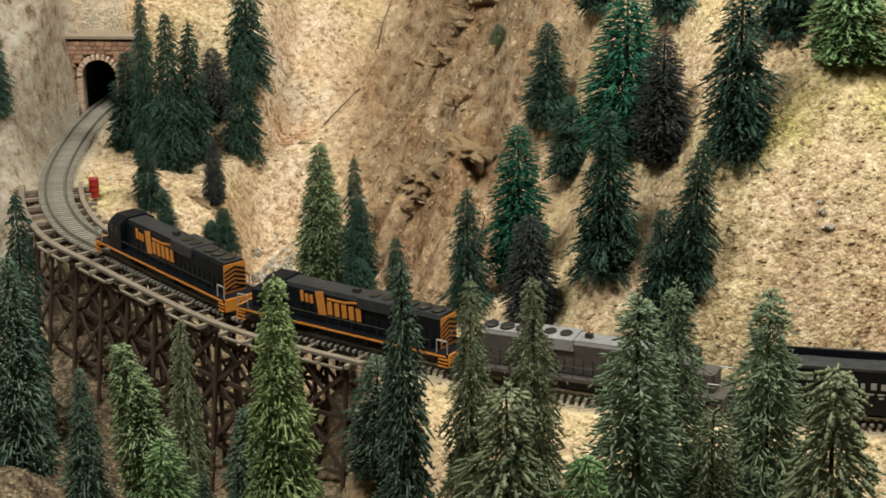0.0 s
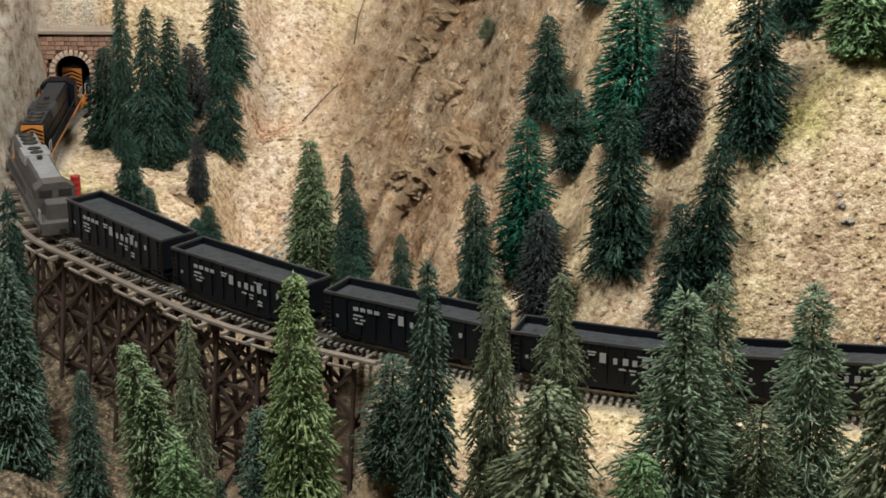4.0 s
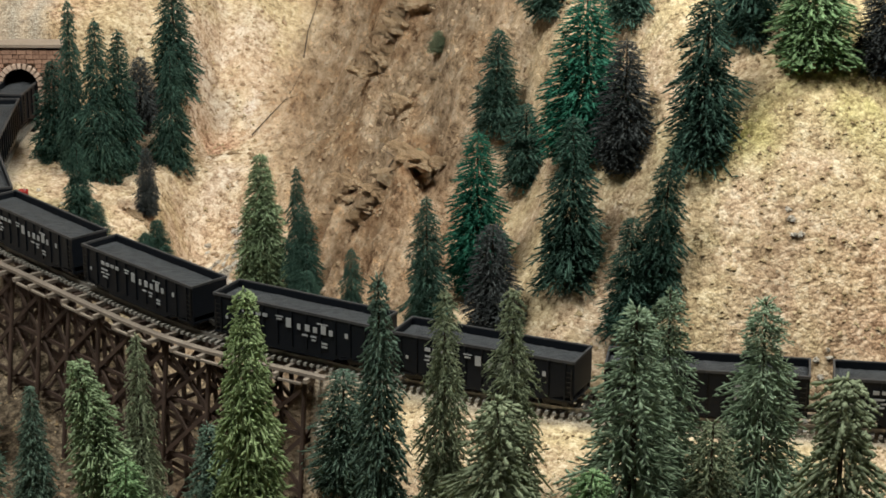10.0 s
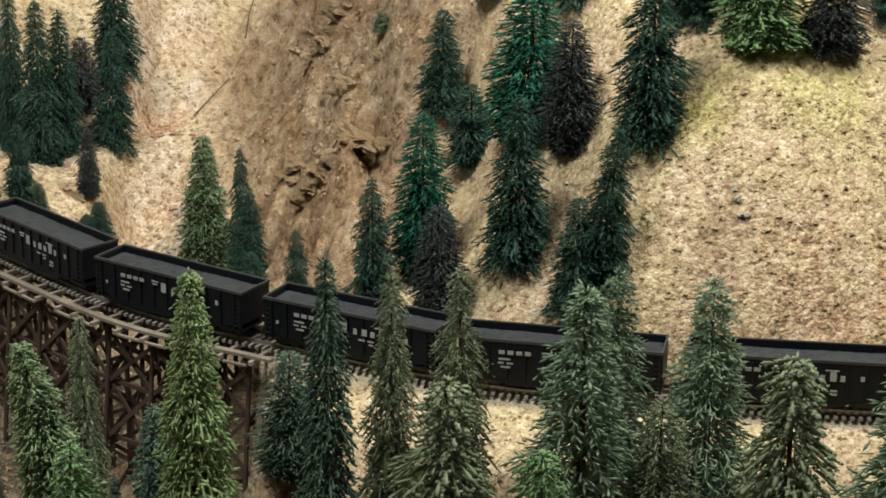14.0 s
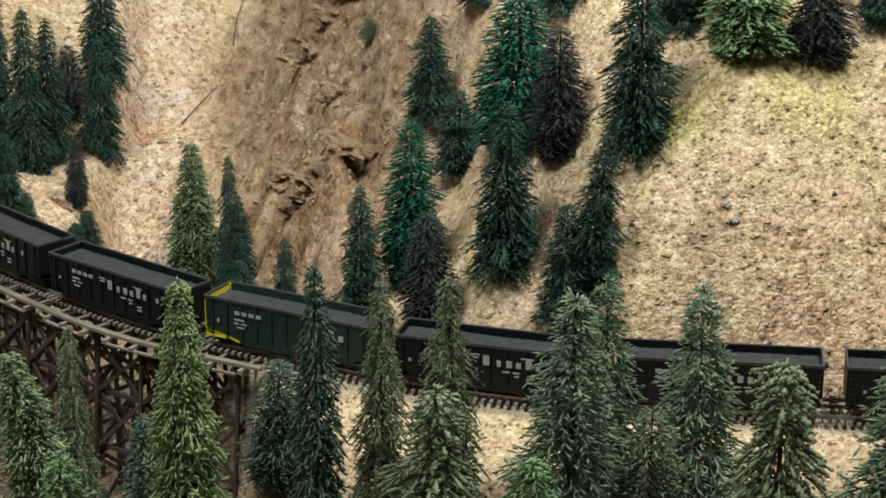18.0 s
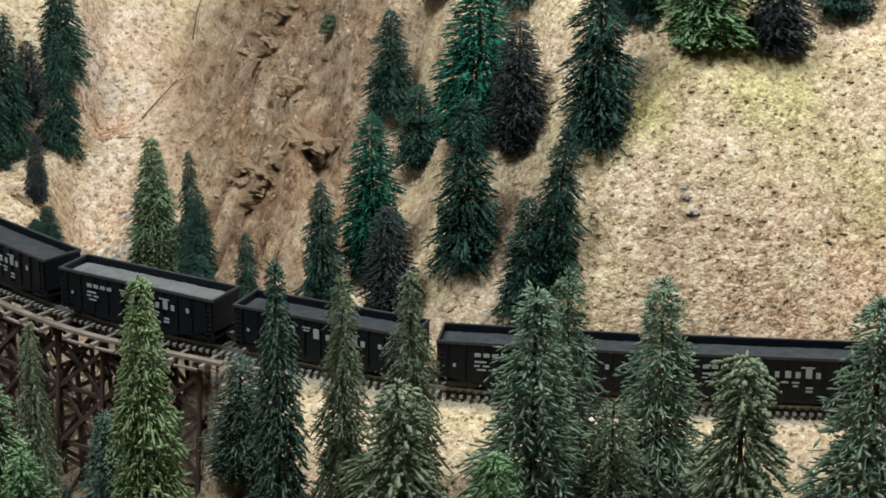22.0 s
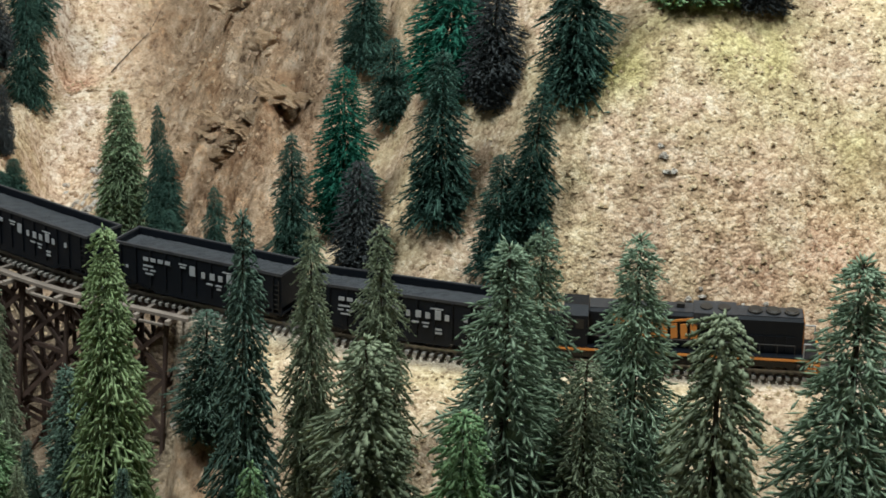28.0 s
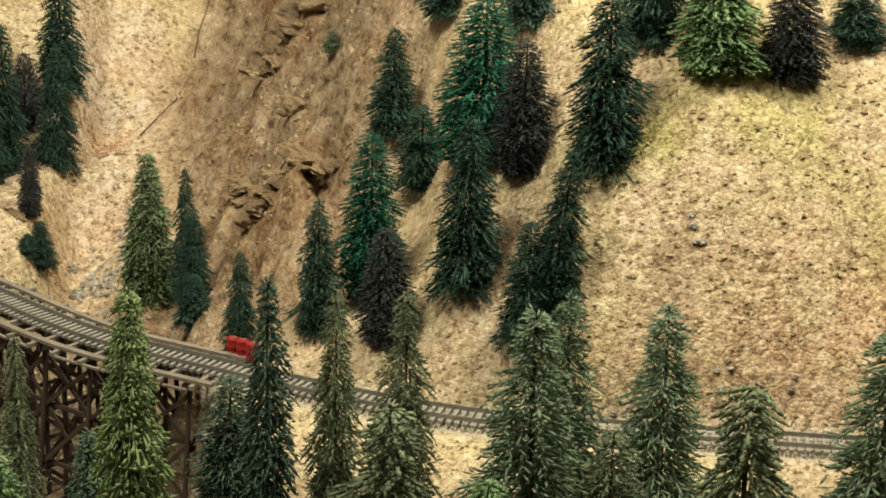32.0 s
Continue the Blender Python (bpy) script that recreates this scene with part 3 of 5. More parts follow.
    nt.links.new(heap.outputs[0], bump.inputs["Height"])
    ledge = nt.nodes.new("ShaderNodeBump")
    ledge.inputs["Distance"].default_value = 0.012
    stony = nt.nodes.new("ShaderNodeMath")
    stony.operation = "MAXIMUM"
    nt.links.new(sep.outputs[0], stony.inputs[0])
    nt.links.new(sep.outputs[1], stony.inputs[1])
    nt.links.new(stony.outputs[0], ledge.inputs["Strength"])
    nt.links.new(streak.outputs["Fac"], ledge.inputs["Height"])
    nt.links.new(bump.outputs[0], ledge.inputs["Normal"])
    nt.links.new(ledge.outputs[0], bsdf.inputs["Normal"])
    return mat


me = mesh_of("ground", verts, faces, ground_material(), True)
attribute = me.color_attributes.new("zone", "FLOAT_COLOR", "POINT")
attribute.data.foreach_set("color", np.array(zone, np.float32).ravel())
attribute = me.color_attributes.new("tint", "FLOAT_COLOR", "POINT")
attribute.data.foreach_set("color", np.array(tint, np.float32).ravel())
tagged(new("ground", me), "sculpted model landscape of straw turf and brown rock", "ground", kind="structure")


def ground_at(x, y):
    return land(x, y)


# flakes of ground foam on the slopes
rng = random.Random(4)
b = Build()
for _ in range(42000):
    x, y = rng.uniform(-0.36, 0.34), rng.uniform(0.9, 1.75)
    if x < 0.04 and rng.random() < 0.7:
        continue
    if rocky(x, y) > 0.35:
        continue
    i = np.argmin((LINE[:, 0] - x) ** 2 + (LINE[:, 1] - y) ** 2)
    if math.hypot(LINE[i, 0] - x, LINE[i, 1] - y) < 0.016:
        continue
    r = 0.0006 + 0.0016 * rng.random() ** 2.2
    c = Vector((x, y, land(x, y) + relief(x, y, 0.0) + r * 0.1))
    turn = rng.random() * 6.283
    pts = [c + Vector((r * rng.uniform(0.5, 1.3) * math.cos(a + turn), r * rng.uniform(0.5, 1.3) * math.sin(a + turn), rng.uniform(-0.5, 0.15) * r)) for a in (0, 1.6, 3.1, 4.7)]
    pts += [c + Vector((rng.uniform(-0.4, 0.4) * r, rng.uniform(-0.4, 0.4) * r, r * rng.uniform(0.3, 0.8)))]
    b.add(pts, [(0, 1, 4), (1, 2, 4), (2, 3, 4), (3, 0, 4)])
tagged(new("turf_clumps", b.mesh("turf_clumps", M["straw"])), "crumbs of straw coloured ground foam on the slopes", "turf", kind="stuff")

# ---- room round the layout ----
M["wall"] = stuff("painted_wall", (0.45, 0.42, 0.38), (0.56, 0.53, 0.48), 0.9, 60, 0.1)
M["carpet"] = stuff("carpet", (0.08, 0.08, 0.09), (0.16, 0.16, 0.17), 0.95, 300, 0.5)
M["fascia"] = stuff("fascia_board", (0.03, 0.05, 0.035), (0.06, 0.085, 0.06), 0.6, 60, 0.1)
for nm, bx, mt in (("floor", (-3, -2.5, -1.15, 5, 7, -1.1), "carpet"), ("ceiling", (-3, -2.5, 1.6, 5, 7, 1.65), "wall"), ("wall_front", (-3, -2.6, -1.1, 5, -2.5, 1.6), "wall"),
                   ("wall_back", (-3, 7, -1.1, 5, 7.1, 1.6), "wall"), ("wall_left", (-3.1, -2.5, -1.1, -3, 7, 1.6), "wall"), ("wall_right", (5, -2.5, -1.1, 5.1, 7, 1.6), "wall"),
                   ("layout_fascia", (-1.0, 0.47, -0.45, 4.2, 0.495, -0.10), "fascia")):
    tagged(new(nm, Build().box(*bx).mesh(nm, M[mt])), "plain painted room surface" if "fascia" not in nm else "dark green board along the layout edge", nm.split("_")[0], kind="structure")


# ---- track ----
def strip(s0, s1, side, z0, z1, w, step=0.006):
    vs, fs = [], []
    n = int((s1 - s0) / step) + 1
    for k in range(n + 1):
        m = track_pose(s0 + (s1 - s0) * k / n)
        vs += [m @ Vector((0, side + a, z)) for a, z in ((-w / 2, z0), (w / 2, z0), (w / 2, z1), (-w / 2, z1))]
    for k in range(n):
        o = 4 * k
        fs += [(o + i, o + (i + 1) % 4, o + 4 + (i + 1) % 4, o + 4 + i) for i in range(4)]
    fs += [(0, 1, 2, 3), (4 * n + 3, 4 * n + 2, 4 * n + 1, 4 * n)]
    return vs, [f[::-1] for f in fs]


S_IN, S_OUT = run_near(3.0, 0.65), run_near(0.8, 5.5)
track = thing("railway_track", "single line of model track with dark ties and steel rails", "track")
for side in (-0.0068, 0.0068):
    b = Build()
    b.add(*strip(S_IN, S_OUT, side, -0.0022, -0.0018, 0.0017))
    b.add(*strip(S_IN, S_OUT, side, -0.0019, 0.0, 0.0008))
    part("rail", b.mesh("rail", M["rail"]), track, "steel rail")
tie = Build().box(-0.00105, -0.0118, -0.0038, 0.00105, 0.0118, -0.0021).mesh("tie", M["tie"])
lo, hi = run_near(0.29, 1.07), run_near(-0.345, 1.64)
count = 228
for k in range(count):
    part("tie", tie, track, m=track_pose(lo + (hi - lo) * k / (count - 1)))
b = Build()
pitch = (hi - lo) / (count - 1)
for k in list(range(-int((lo - S_IN) / pitch), 0)) + list(range(count, count + 120)):
    b.box(-0.00105, -0.0118, -0.0038, 0.00105, 0.0118, -0.0021, track_pose(lo + pitch * k))
tagged(part("far_ties", b.mesh("far_ties", M["tie"]), track), kind="stuff")

# ---- trestle ----
trestle = thing("timber_trestle", "curved dark brown timber trestle bridge over the ravine", "bridge")
B0, B1 = BRIDGE
for side, edge in ((0.0232, 0.0040), (-0.0176, 0.0034)):
    part("walkway_plank", Build().add(*strip(B0 - 0.012, B1 + 0.01, side, -0.0036, -0.0018, edge)).mesh("walkway_plank", M["plank"]), trestle, "weathered edge plank")
for side in (-0.0055, 0.0055):
    part("stringer", Build().add(*strip(B0 - 0.004, B1 + 0.004, side, -0.0095, -0.0040, 0.0030)).mesh("stringer", M["wood"]), trestle)
n_out = int((B1 - B0) / 0.0165)
deck_rng = random.Random(31)
beams = [Build().box(-0.0012, -0.0242 - 0.0012 * k, -0.0060, 0.0012, 0.0292 + 0.0010 * k, -0.0037).mesh("deck_beam", M["plank"]) for k in range(3)]
for k in range(n_out + 1):
    part("deck_beam", beams[deck_rng.randrange(3)], trestle, m=track_pose(B0 + (B1 - B0) * (k + deck_rng.uniform(-0.12, 0.12)) / n_out) @ pose(0, 0, 0, 0, 0, deck_rng.uniform(-4, 4)))
    if k % 3 != 2 and k < n_out:
        part("ledger", Build().add(*strip(B0 + (B1 - B0) * (k + 0.05) / n_out, B0 + (B1 - B0) * (k + 0.95) / n_out, 0.0294, -0.0068, -0.0056, 0.0016)).mesh("ledger", M["plank"]), trestle)
n_bent = 12
bents = []
for k in range(n_bent + 1):
    s = B0 + 0.006 + (B1 - B0 - 0.010) * k / n_bent
    m = track_pose(s)
    tops = (-0.0150, -0.005, 0.006, 0.0180)
    low = min([ground_at(*(m @ Vector((0, t * 1.8, 0)))[:2]) for t in tops] + [-0.024]) - 0.006
    bents.append((m, low))
    part("bent_cap", Build().beam(m @ Vector((0, -0.0205, -0.0078)), m @ Vector((0, 0.0245, -0.0078)), 0.0030, 0.0034).mesh("bent_cap", M["wood"]), trestle)
    for t in tops:
        spread = t * (1 + 0.13 * (-low) / 0.03 * abs(t) / 0.0150)
        part("post", Build().tube(m @ Vector((0, t, -0.009)), m @ Vector((0, spread, low)), 0.0014, 0.0015, 8).mesh("post", M["wood"]), trestle)
    zs = list(np.arange(-0.014, low + 0.012, -0.034)) + [low + 0.004]
    for za, zb in zip(zs, zs[1:]):
        wa, wb = 0.0150 * (1 + 0.13 * -za / 0.03), 0.0150 * (1 + 0.13 * -zb / 0.03)
        for sx, sgn in ((0.0019, 1), (-0.0019, -1)):
            part("sway_brace", Build().beam(m @ Vector((sx, -wa * sgn, za)), m @ Vector((sx, wb * sgn, zb)), 0.0012, 0.0024).mesh("sway_brace", M["wood"]), trestle)
        part("girt", Build().beam(m @ Vector((0.0024, -wb, zb)), m @ Vector((0.0024, wb, zb)), 0.0012, 0.0024).mesh("girt", M["wood"]), trestle)
for (ma, la), (mb, lb) in zip(bents, bents[1:]):
    for side in (-1, 1):
        heights = [-0.0135, -0.042, -0.076]
        for z in heights[1:]:
            if z > min(la, lb) + 0.008:
                off = side * 0.0155 * (1 + 0.13 * -z / 0.03)
                part("long_girt", Build().beam(ma @ Vector((0, off, z)), mb @ Vector((0, off, z)), 0.0015, 0.0024).mesh("long_girt", M["wood"]), trestle)
        for za, zb in zip(heights, heights[1:]):
            if za < min(la, lb) + 0.012:
                continue
            oa, ob_ = (side * 0.0163 * (1 + 0.13 * -z / 0.03) for z in (za, zb))
            for flip in (0, 1):
                p, q = (ma, mb) if flip else (mb, ma)
                part("long_brace", Build().beam(p @ Vector((0, oa + 0.0012 * flip * side, za)), q @ Vector((0, ob_ + 0.0012 * flip * side, max(zb, min(la, lb)))), 0.0012, 0.0024).mesh("long_brace", M["wood"]), trestle)

# ---- tunnel portal ----
portal = thing("tunnel_portal", "weathered cut stone tunnel portal with an arched mouth", "tunnel")
PX, PY, HALF, SPRING = -0.3455, 1.640, 0.0135, 0.026
stone_rng = random.Random(8)
blocks = [Build().box(-0.0028 * w, -0.003, -0.0016, 0.0028 * w, 0.0012, 0.0016, bevel=0.0003).mesh("stone", M["stone"]) for w in (0.8, 1.0, 1.25)]
core = []
for side in (-1, 1):
    x0, x1 = sorted((PX + side * HALF, PX + side * 0.032))
    core.append((x0, x1, -0.008, SPRING))
b = Build()
for x0, x1, z0, z1 in core:
    b.box(x0, PY, z0, x1, PY + 0.012, z1)
steps = 14
for k in range(steps):
    a0, a1 = math.pi * k / steps, math.pi * (k + 1) / steps
    p = [(PX + HALF * math.cos(a), SPRING + HALF * math.sin(a)) for a in (a0, a1)]
    xs = (PX + 0.032 * math.cos(a0), PX + 0.032 * math.cos(a1))
    ring = [(p[0][0], p[0][1]), (p[0][0] if k else PX + 0.032, 0.056), (p[1][0] if k < steps - 1 else PX - 0.032, 0.056), (p[1][0], p[1][1])]
    vs = [(x, PY, z) for x, z in ring] + [(x, PY + 0.012, z) for x, z in ring]
    b.add(vs, [(0, 1, 2, 3), (7, 6, 5, 4), (0, 4, 5, 1), (1, 5, 6, 2), (2, 6, 7, 3), (3, 7, 4, 0)])
for side in (-1, 1):
    x0, x1 = sorted((PX + side * HALF, PX + side * 0.032))
    b.box(x0, PY, SPRING, x1, PY + 0.012, 0.056)
part("wall_core", b.mesh("wall_core", M["mortar"]), portal)
for row in range(17):
    z = -0.004 + 0.0035 * row
    x = PX - 0.0315 + (0.0015 if row % 2 else 0)
    while x < PX + 0.030:
        w = stone_rng.choice((0, 1, 2))
        wide = 0.0056 * (0.8, 1.0, 1.25)[w] + 0.0003
        cx = x + wide / 2
        inside = abs(cx - PX) < HALF + 0.004 if z < SPRING else math.hypot(cx - PX, z - SPRING) < HALF + 0.0045
        if not inside:
            part("stone", blocks[w], portal, m=Matrix.Translation((cx, PY - stone_rng.uniform(-0.0006, 0.0004), z)) @ Matrix.Diagonal((1, 1, 0.92, 1)))
        x += wide
vous = Build().box(-0.0021, -0.0042, -0.0013, 0.0021, 0.002, 0.0013, bevel=0.0003).mesh("arch_stone", M["archstone"])
for k in range(13):
    a = math.pi * (k + 0.5) / 13
    part("arch_stone", vous, portal, m=Matrix.Translation((PX + (HALF + 0.0019) * math.cos(a), PY, SPRING + (HALF + 0.0019) * math.sin(a))) @ Matrix.Rotation(-a, 4, "Y"))
for side in (-1, 1):
    for k in range(10):
        part("arch_stone", vous, portal, m=Matrix.Translation((PX + side * (HALF + 0.0019), PY, -0.004 + 0.003 * k)))
part("coping", Build().box(PX - 0.034, PY - 0.0042, 0.056, PX + 0.034, PY + 0.014, 0.0582, bevel=0.0006).mesh("coping", M["mortar"]), portal)
vs, fs = [], []
sections = 10
for j in range(sections):
    m = track_pose(run_near(-0.3445, 1.645) + 0.03 * j - 0.002)
    prof = [(-HALF, -0.006), (-HALF, SPRING)] + [(-HALF * math.cos(math.pi * i / 8), SPRING + HALF * math.sin(math.pi * i / 8)) for i in range(1, 8)] + [(HALF, SPRING), (HALF, -0.006)]
    vs += [m @ Vector((0, a, z)) for a, z in prof]
n = 11
for j in range(sections - 1):
    fs += [(j * n + i, j * n + (i + 1) % n, (j + 1) * n + (i + 1) % n, (j + 1) * n + i) for i in range(n)]
part("tunnel_bore", mesh_of("tunnel_bore", vs, fs, M["soot"]), portal, "soot-black tunnel lining")


# ---- trees ----
def conifer(seed, aspect, taper, shoulder, fall, levels, boughs, shoots, thick, reach_out, lump=0.18, gap=0.0, tuft=12):
    """A wired and flocked conifer of height 1: whorls of bent boughs, each a spray of fuzzy fingers.
    taper: outline power; shoulder: where the outline closes in at the foot; fall: droop at top and foot; reach_out: length of a finger."""
    r = random.Random(seed)
    vs, fs = [], []

    def finger(a, d, length, w):
        n = len(vs)
        d = d.normalized()
        u = d.cross(Vector((0.31, 0.17, 0.93))).normalized() * w
        v = d.cross(u)
        c = a + d * length * r.uniform(0.55, 0.75)
        vs.extend((a, c + u, c - u * 0.5 + v * 0.87, c - u * 0.5 - v * 0.87, a + d * length))
        fs.extend(((n, n + 2, n + 1), (n, n + 3, n + 2), (n, n + 1, n + 3), (n + 1, n + 2, n + 4), (n + 2, n + 3, n + 4), (n + 3, n + 1, n + 4)))

    def outline(h, a):
        knots = 1 + lump * noise.noise((math.cos(a) * 1.3 + seed * 3.1, math.sin(a) * 1.3, h * 6.5)) * 1.7
        knots *= 1 + 0.5 * lump * math.sin(h * 31 + seed) + 0.35 * lump * math.sin(h * 57 + seed * 2)
        return aspect * max(0.0, 1 - h) ** taper * min(1, shoulder + h * (1 - shoulder) / 0.28) * knots + 0.012

    for k in range(levels):
        h = 0.05 + 0.93 * (k + r.uniform(-0.45, 0.45)) / levels
        number = max(5, int(boughs * (1 - 0.55 * h)))
        turn = r.random() * 6.28
        for j in range(number):
            if r.random() < gap:
                continue
            a = turn + 6.283 * (j + r.uniform(-0.4, 0.4)) / number
            span = outline(h, a) * r.uniform(0.72, 1.06)
            drop = (fall[0] * h + fall[1] * (1 - h)) * r.uniform(0.7, 1.3)
            out = Vector((math.cos(a), math.sin(a), 0))
            side = Vector((-out.y, out.x, 0))
            start = Vector((0, 0, h + drop * span * 0.6))
            knee = start + out * span * 0.5 + Vector((0, 0, -drop * span * 0.45))
            tip = knee + out * span * 0.5 + Vector((0, 0, -drop * span * 0.62))
            w = thick * r.uniform(0.7, 1.25) * (1 - 0.35 * h)
            finger(start + out * span * 0.1, knee - start, (knee - start).length * 1.15, w * 0.9)
            finger(knee, tip - knee + Vector((0, 0, span * r.uniform(-0.05, 0.12))), (tip - knee).length * 1.05, w)
            long = reach_out * (0.28 + 0.85 * (1 - h)) * r.uniform(0.8, 1.2)
            for i in range(shoots):
                f = 0.28 + 0.70 * (i + r.random()) / shoots
                p = start.lerp(knee, f * 2) if f < 0.5 else knee.lerp(tip, f * 2 - 1)
                go = out * r.uniform(0.5, 1.0) + side * r.uniform(0.35, 1.0) * (1 if i % 2 else -1) + Vector((0, 0, r.uniform(-0.75, 0.35) * (0.4 + drop)))
                finger(p, go, long * r.uniform(0.7, 1.25), w * r.uniform(0.6, 0.95))
    for j in range(tuft):
        finger(Vector((0, 0, r.uniform(0.93, 0.972))), Vector((r.uniform(-0.9, 0.9), r.uniform(-0.9, 0.9), r.uniform(0.1, 1.1))), r.uniform(0.02, 0.036), thick * 0.6)
    for j in range(260):
        h, a = 0.04 + 0.86 * r.random(), r.random() * 6.283
        q, n = outline(h, a) * r.uniform(0.2, 0.5), len(vs)
        c = Vector((q * math.cos(a), q * math.sin(a), h))
        vs.extend(c + Vector((r.uniform(-1, 1), r.uniform(-1, 1), r.uniform(-1.3, 1.3))) * (0.010 + 0.18 * aspect * (1 - h)) for _ in range(3))
        fs.append((n, n + 1, n + 2))
    return vs, fs


# stout fingers, narrow column, long wispy spray, puffy clumps, olive spray, dense dark cones, egg-shaped brush
SHAPES = {
    "stout": [conifer(s, 0.150, 0.54, 0.85, (0.6, 1.25), 52, 20, 6, 0.0068, 0.044, 0.18) for s in (1, 8)],
    "column": [conifer(s, 0.145, 0.66, 0.80, (0.5, 1.0), 60, 19, 5, 0.0060, 0.030, 0.22) for s in (2, 9)],
    "spray": [conifer(s, 0.205, 0.74, 0.85, (0.30, 0.95), 44, 20, 8, 0.0052, 0.058, 0.30, 0.08, 26) for s in (3, 10, 15)],
    "puffy": [conifer(s, 0.185, 0.44, 0.90, (0.4, 0.95), 46, 19, 7, 0.0098, 0.030, 0.30, 0.02, 14) for s in (4, 11)],
    "sprig": [conifer(s, 0.165, 0.48, 0.85, (0.45, 1.05), 46, 18, 7, 0.0062, 0.046, 0.30, 0.06, 16) for s in (5, 12)],
    "dense": [conifer(s, 0.190, 0.54, 0.80, (0.35, 0.8), 50, 21, 6, 0.0062, 0.034, 0.28, 0.02) for s in (6, 13, 14)],
    "egg": [conifer(s, 0.185, 0.44, 0.62, (0.2, 0.75), 52, 22, 6, 0.0062, 0.030, 0.16) for s in (7, 16)],
}
FORM = {"lime": "stout", "lime2": "stout", "green": "spray", "olive": "sprig", "bright": "puffy", "pine": "column", "deep": "dense", "emerald": "egg", "dusk": "egg"}
CROWNS, TRUNK = {}, Build().tube((0, 0, -0.04), (0, 0, 0.5), 0.013, 0.010, 8).tube((0, 0, 0.5), (0, 0, 0.97), 0.010, 0.003, 8).mesh("trunk", M["bark"])
tree_rng = random.Random(12)
tree_no = 0


def plant(kind, x, y, tip, radius, lean=(0, 0), form=""):
    """A tree whose tip stands at the height tip; radius: of the widest part of its crown."""
    global tree_no
    tree_no += 1
    form = form or FORM[kind]
    pick = tree_no % len(SHAPES[form])
    if (kind, form, pick) not in CROWNS:
        CROWNS[kind, form, pick] = mesh_of("crown", *SHAPES[form][pick], M[kind], True)
    ground = ground_at(x, y) - 0.001
    ground -= 0.05 * max(tip - ground, 0.015)
    high = max(tip - ground, 0.015)
    full = max(math.hypot(v[0], v[1]) for v in SHAPES[form][pick][0][::7])
    wide = 1.5 * radius / full
    word = TREE_KINDS[kind][2]
    size = "tall" if high > 0.11 else ("small" if high < 0.05 else "slender" if radius < 0.02 else "bushy")
    m = Matrix.Translation((x, y, ground)) @ pose(0, 0, 0, lean[0], lean[1]) @ pose(0, 0, 0, 0, 0, tree_rng.uniform(0, 360)) @ Matrix.Diagonal((wide, wide, high, 1))
    tree = thing("conifer_tree", size + " " + word + " model conifer with drooping flocked boughs", "tree", "trees on the slopes", m=m)
    part("trunk", TRUNK, tree)
    part("crown", CROWNS[kind, form, pick], tree)


# in front of the line
for row in (("lime", -0.107, 1.014, 0.097, 0.0210), ("pine", -0.0412, 0.990, 0.115, 0.0155), ("olive", -0.011, 1.027, 0.093, 0.0150), ("olive", 0.022, 0.999, 0.104, 0.0170),
            ("green", 0.073, 0.885, 0.140, 0.0360), ("green", 0.0905, 0.930, 0.130, 0.0260), ("green", 0.131, 0.919, 0.131, 0.0340), ("olive", 0.153, 0.832, 0.131, 0.0275, (0, 0), "puffy"),
            ("olive", 0.015, 0.900, 0.090, 0.0270, (0, 0), "puffy"), ("bright", 0.053, 0.815, 0.096, 0.0220), ("olive", 0.106, 0.877, 0.090, 0.0230), ("green", 0.213, 0.860, 0.144, 0.0400)):
    plant(*row)
for row in (("olive", -0.177, 1.112, 0.035, 0.0130), ("lime2", -0.171, 1.063, 0.043, 0.0220, (0, -11)), ("pine", -0.236, 1.113, 0.003, 0.0125), ("pine", -0.132, 1.050, 0.010, 0.0160),
            ("bright", -0.166, 1.000, 0.012, 0.0190), ("pine", -0.145, 1.000, -0.006, 0.0080), ("deep", -0.302, 1.240, 0.066, 0.0160), ("pine", -0.283, 1.150, 0.056, 0.0175),
            ("pine", -0.064, 1.070, 0.031, 0.0170, (0, 0), "egg"), ("olive", -0.142, 0.950, 0.005, 0.0100), ("bright", -0.034, 0.900, 0.031, 0.0130), ("pine", 0.006, 0.880, 0.036, 0.0140),
            ("pine", -0.098, 0.980, -0.012, 0.0100), ("pine", -0.131, 1.020, -0.010, 0.0095)):
    plant(*row)
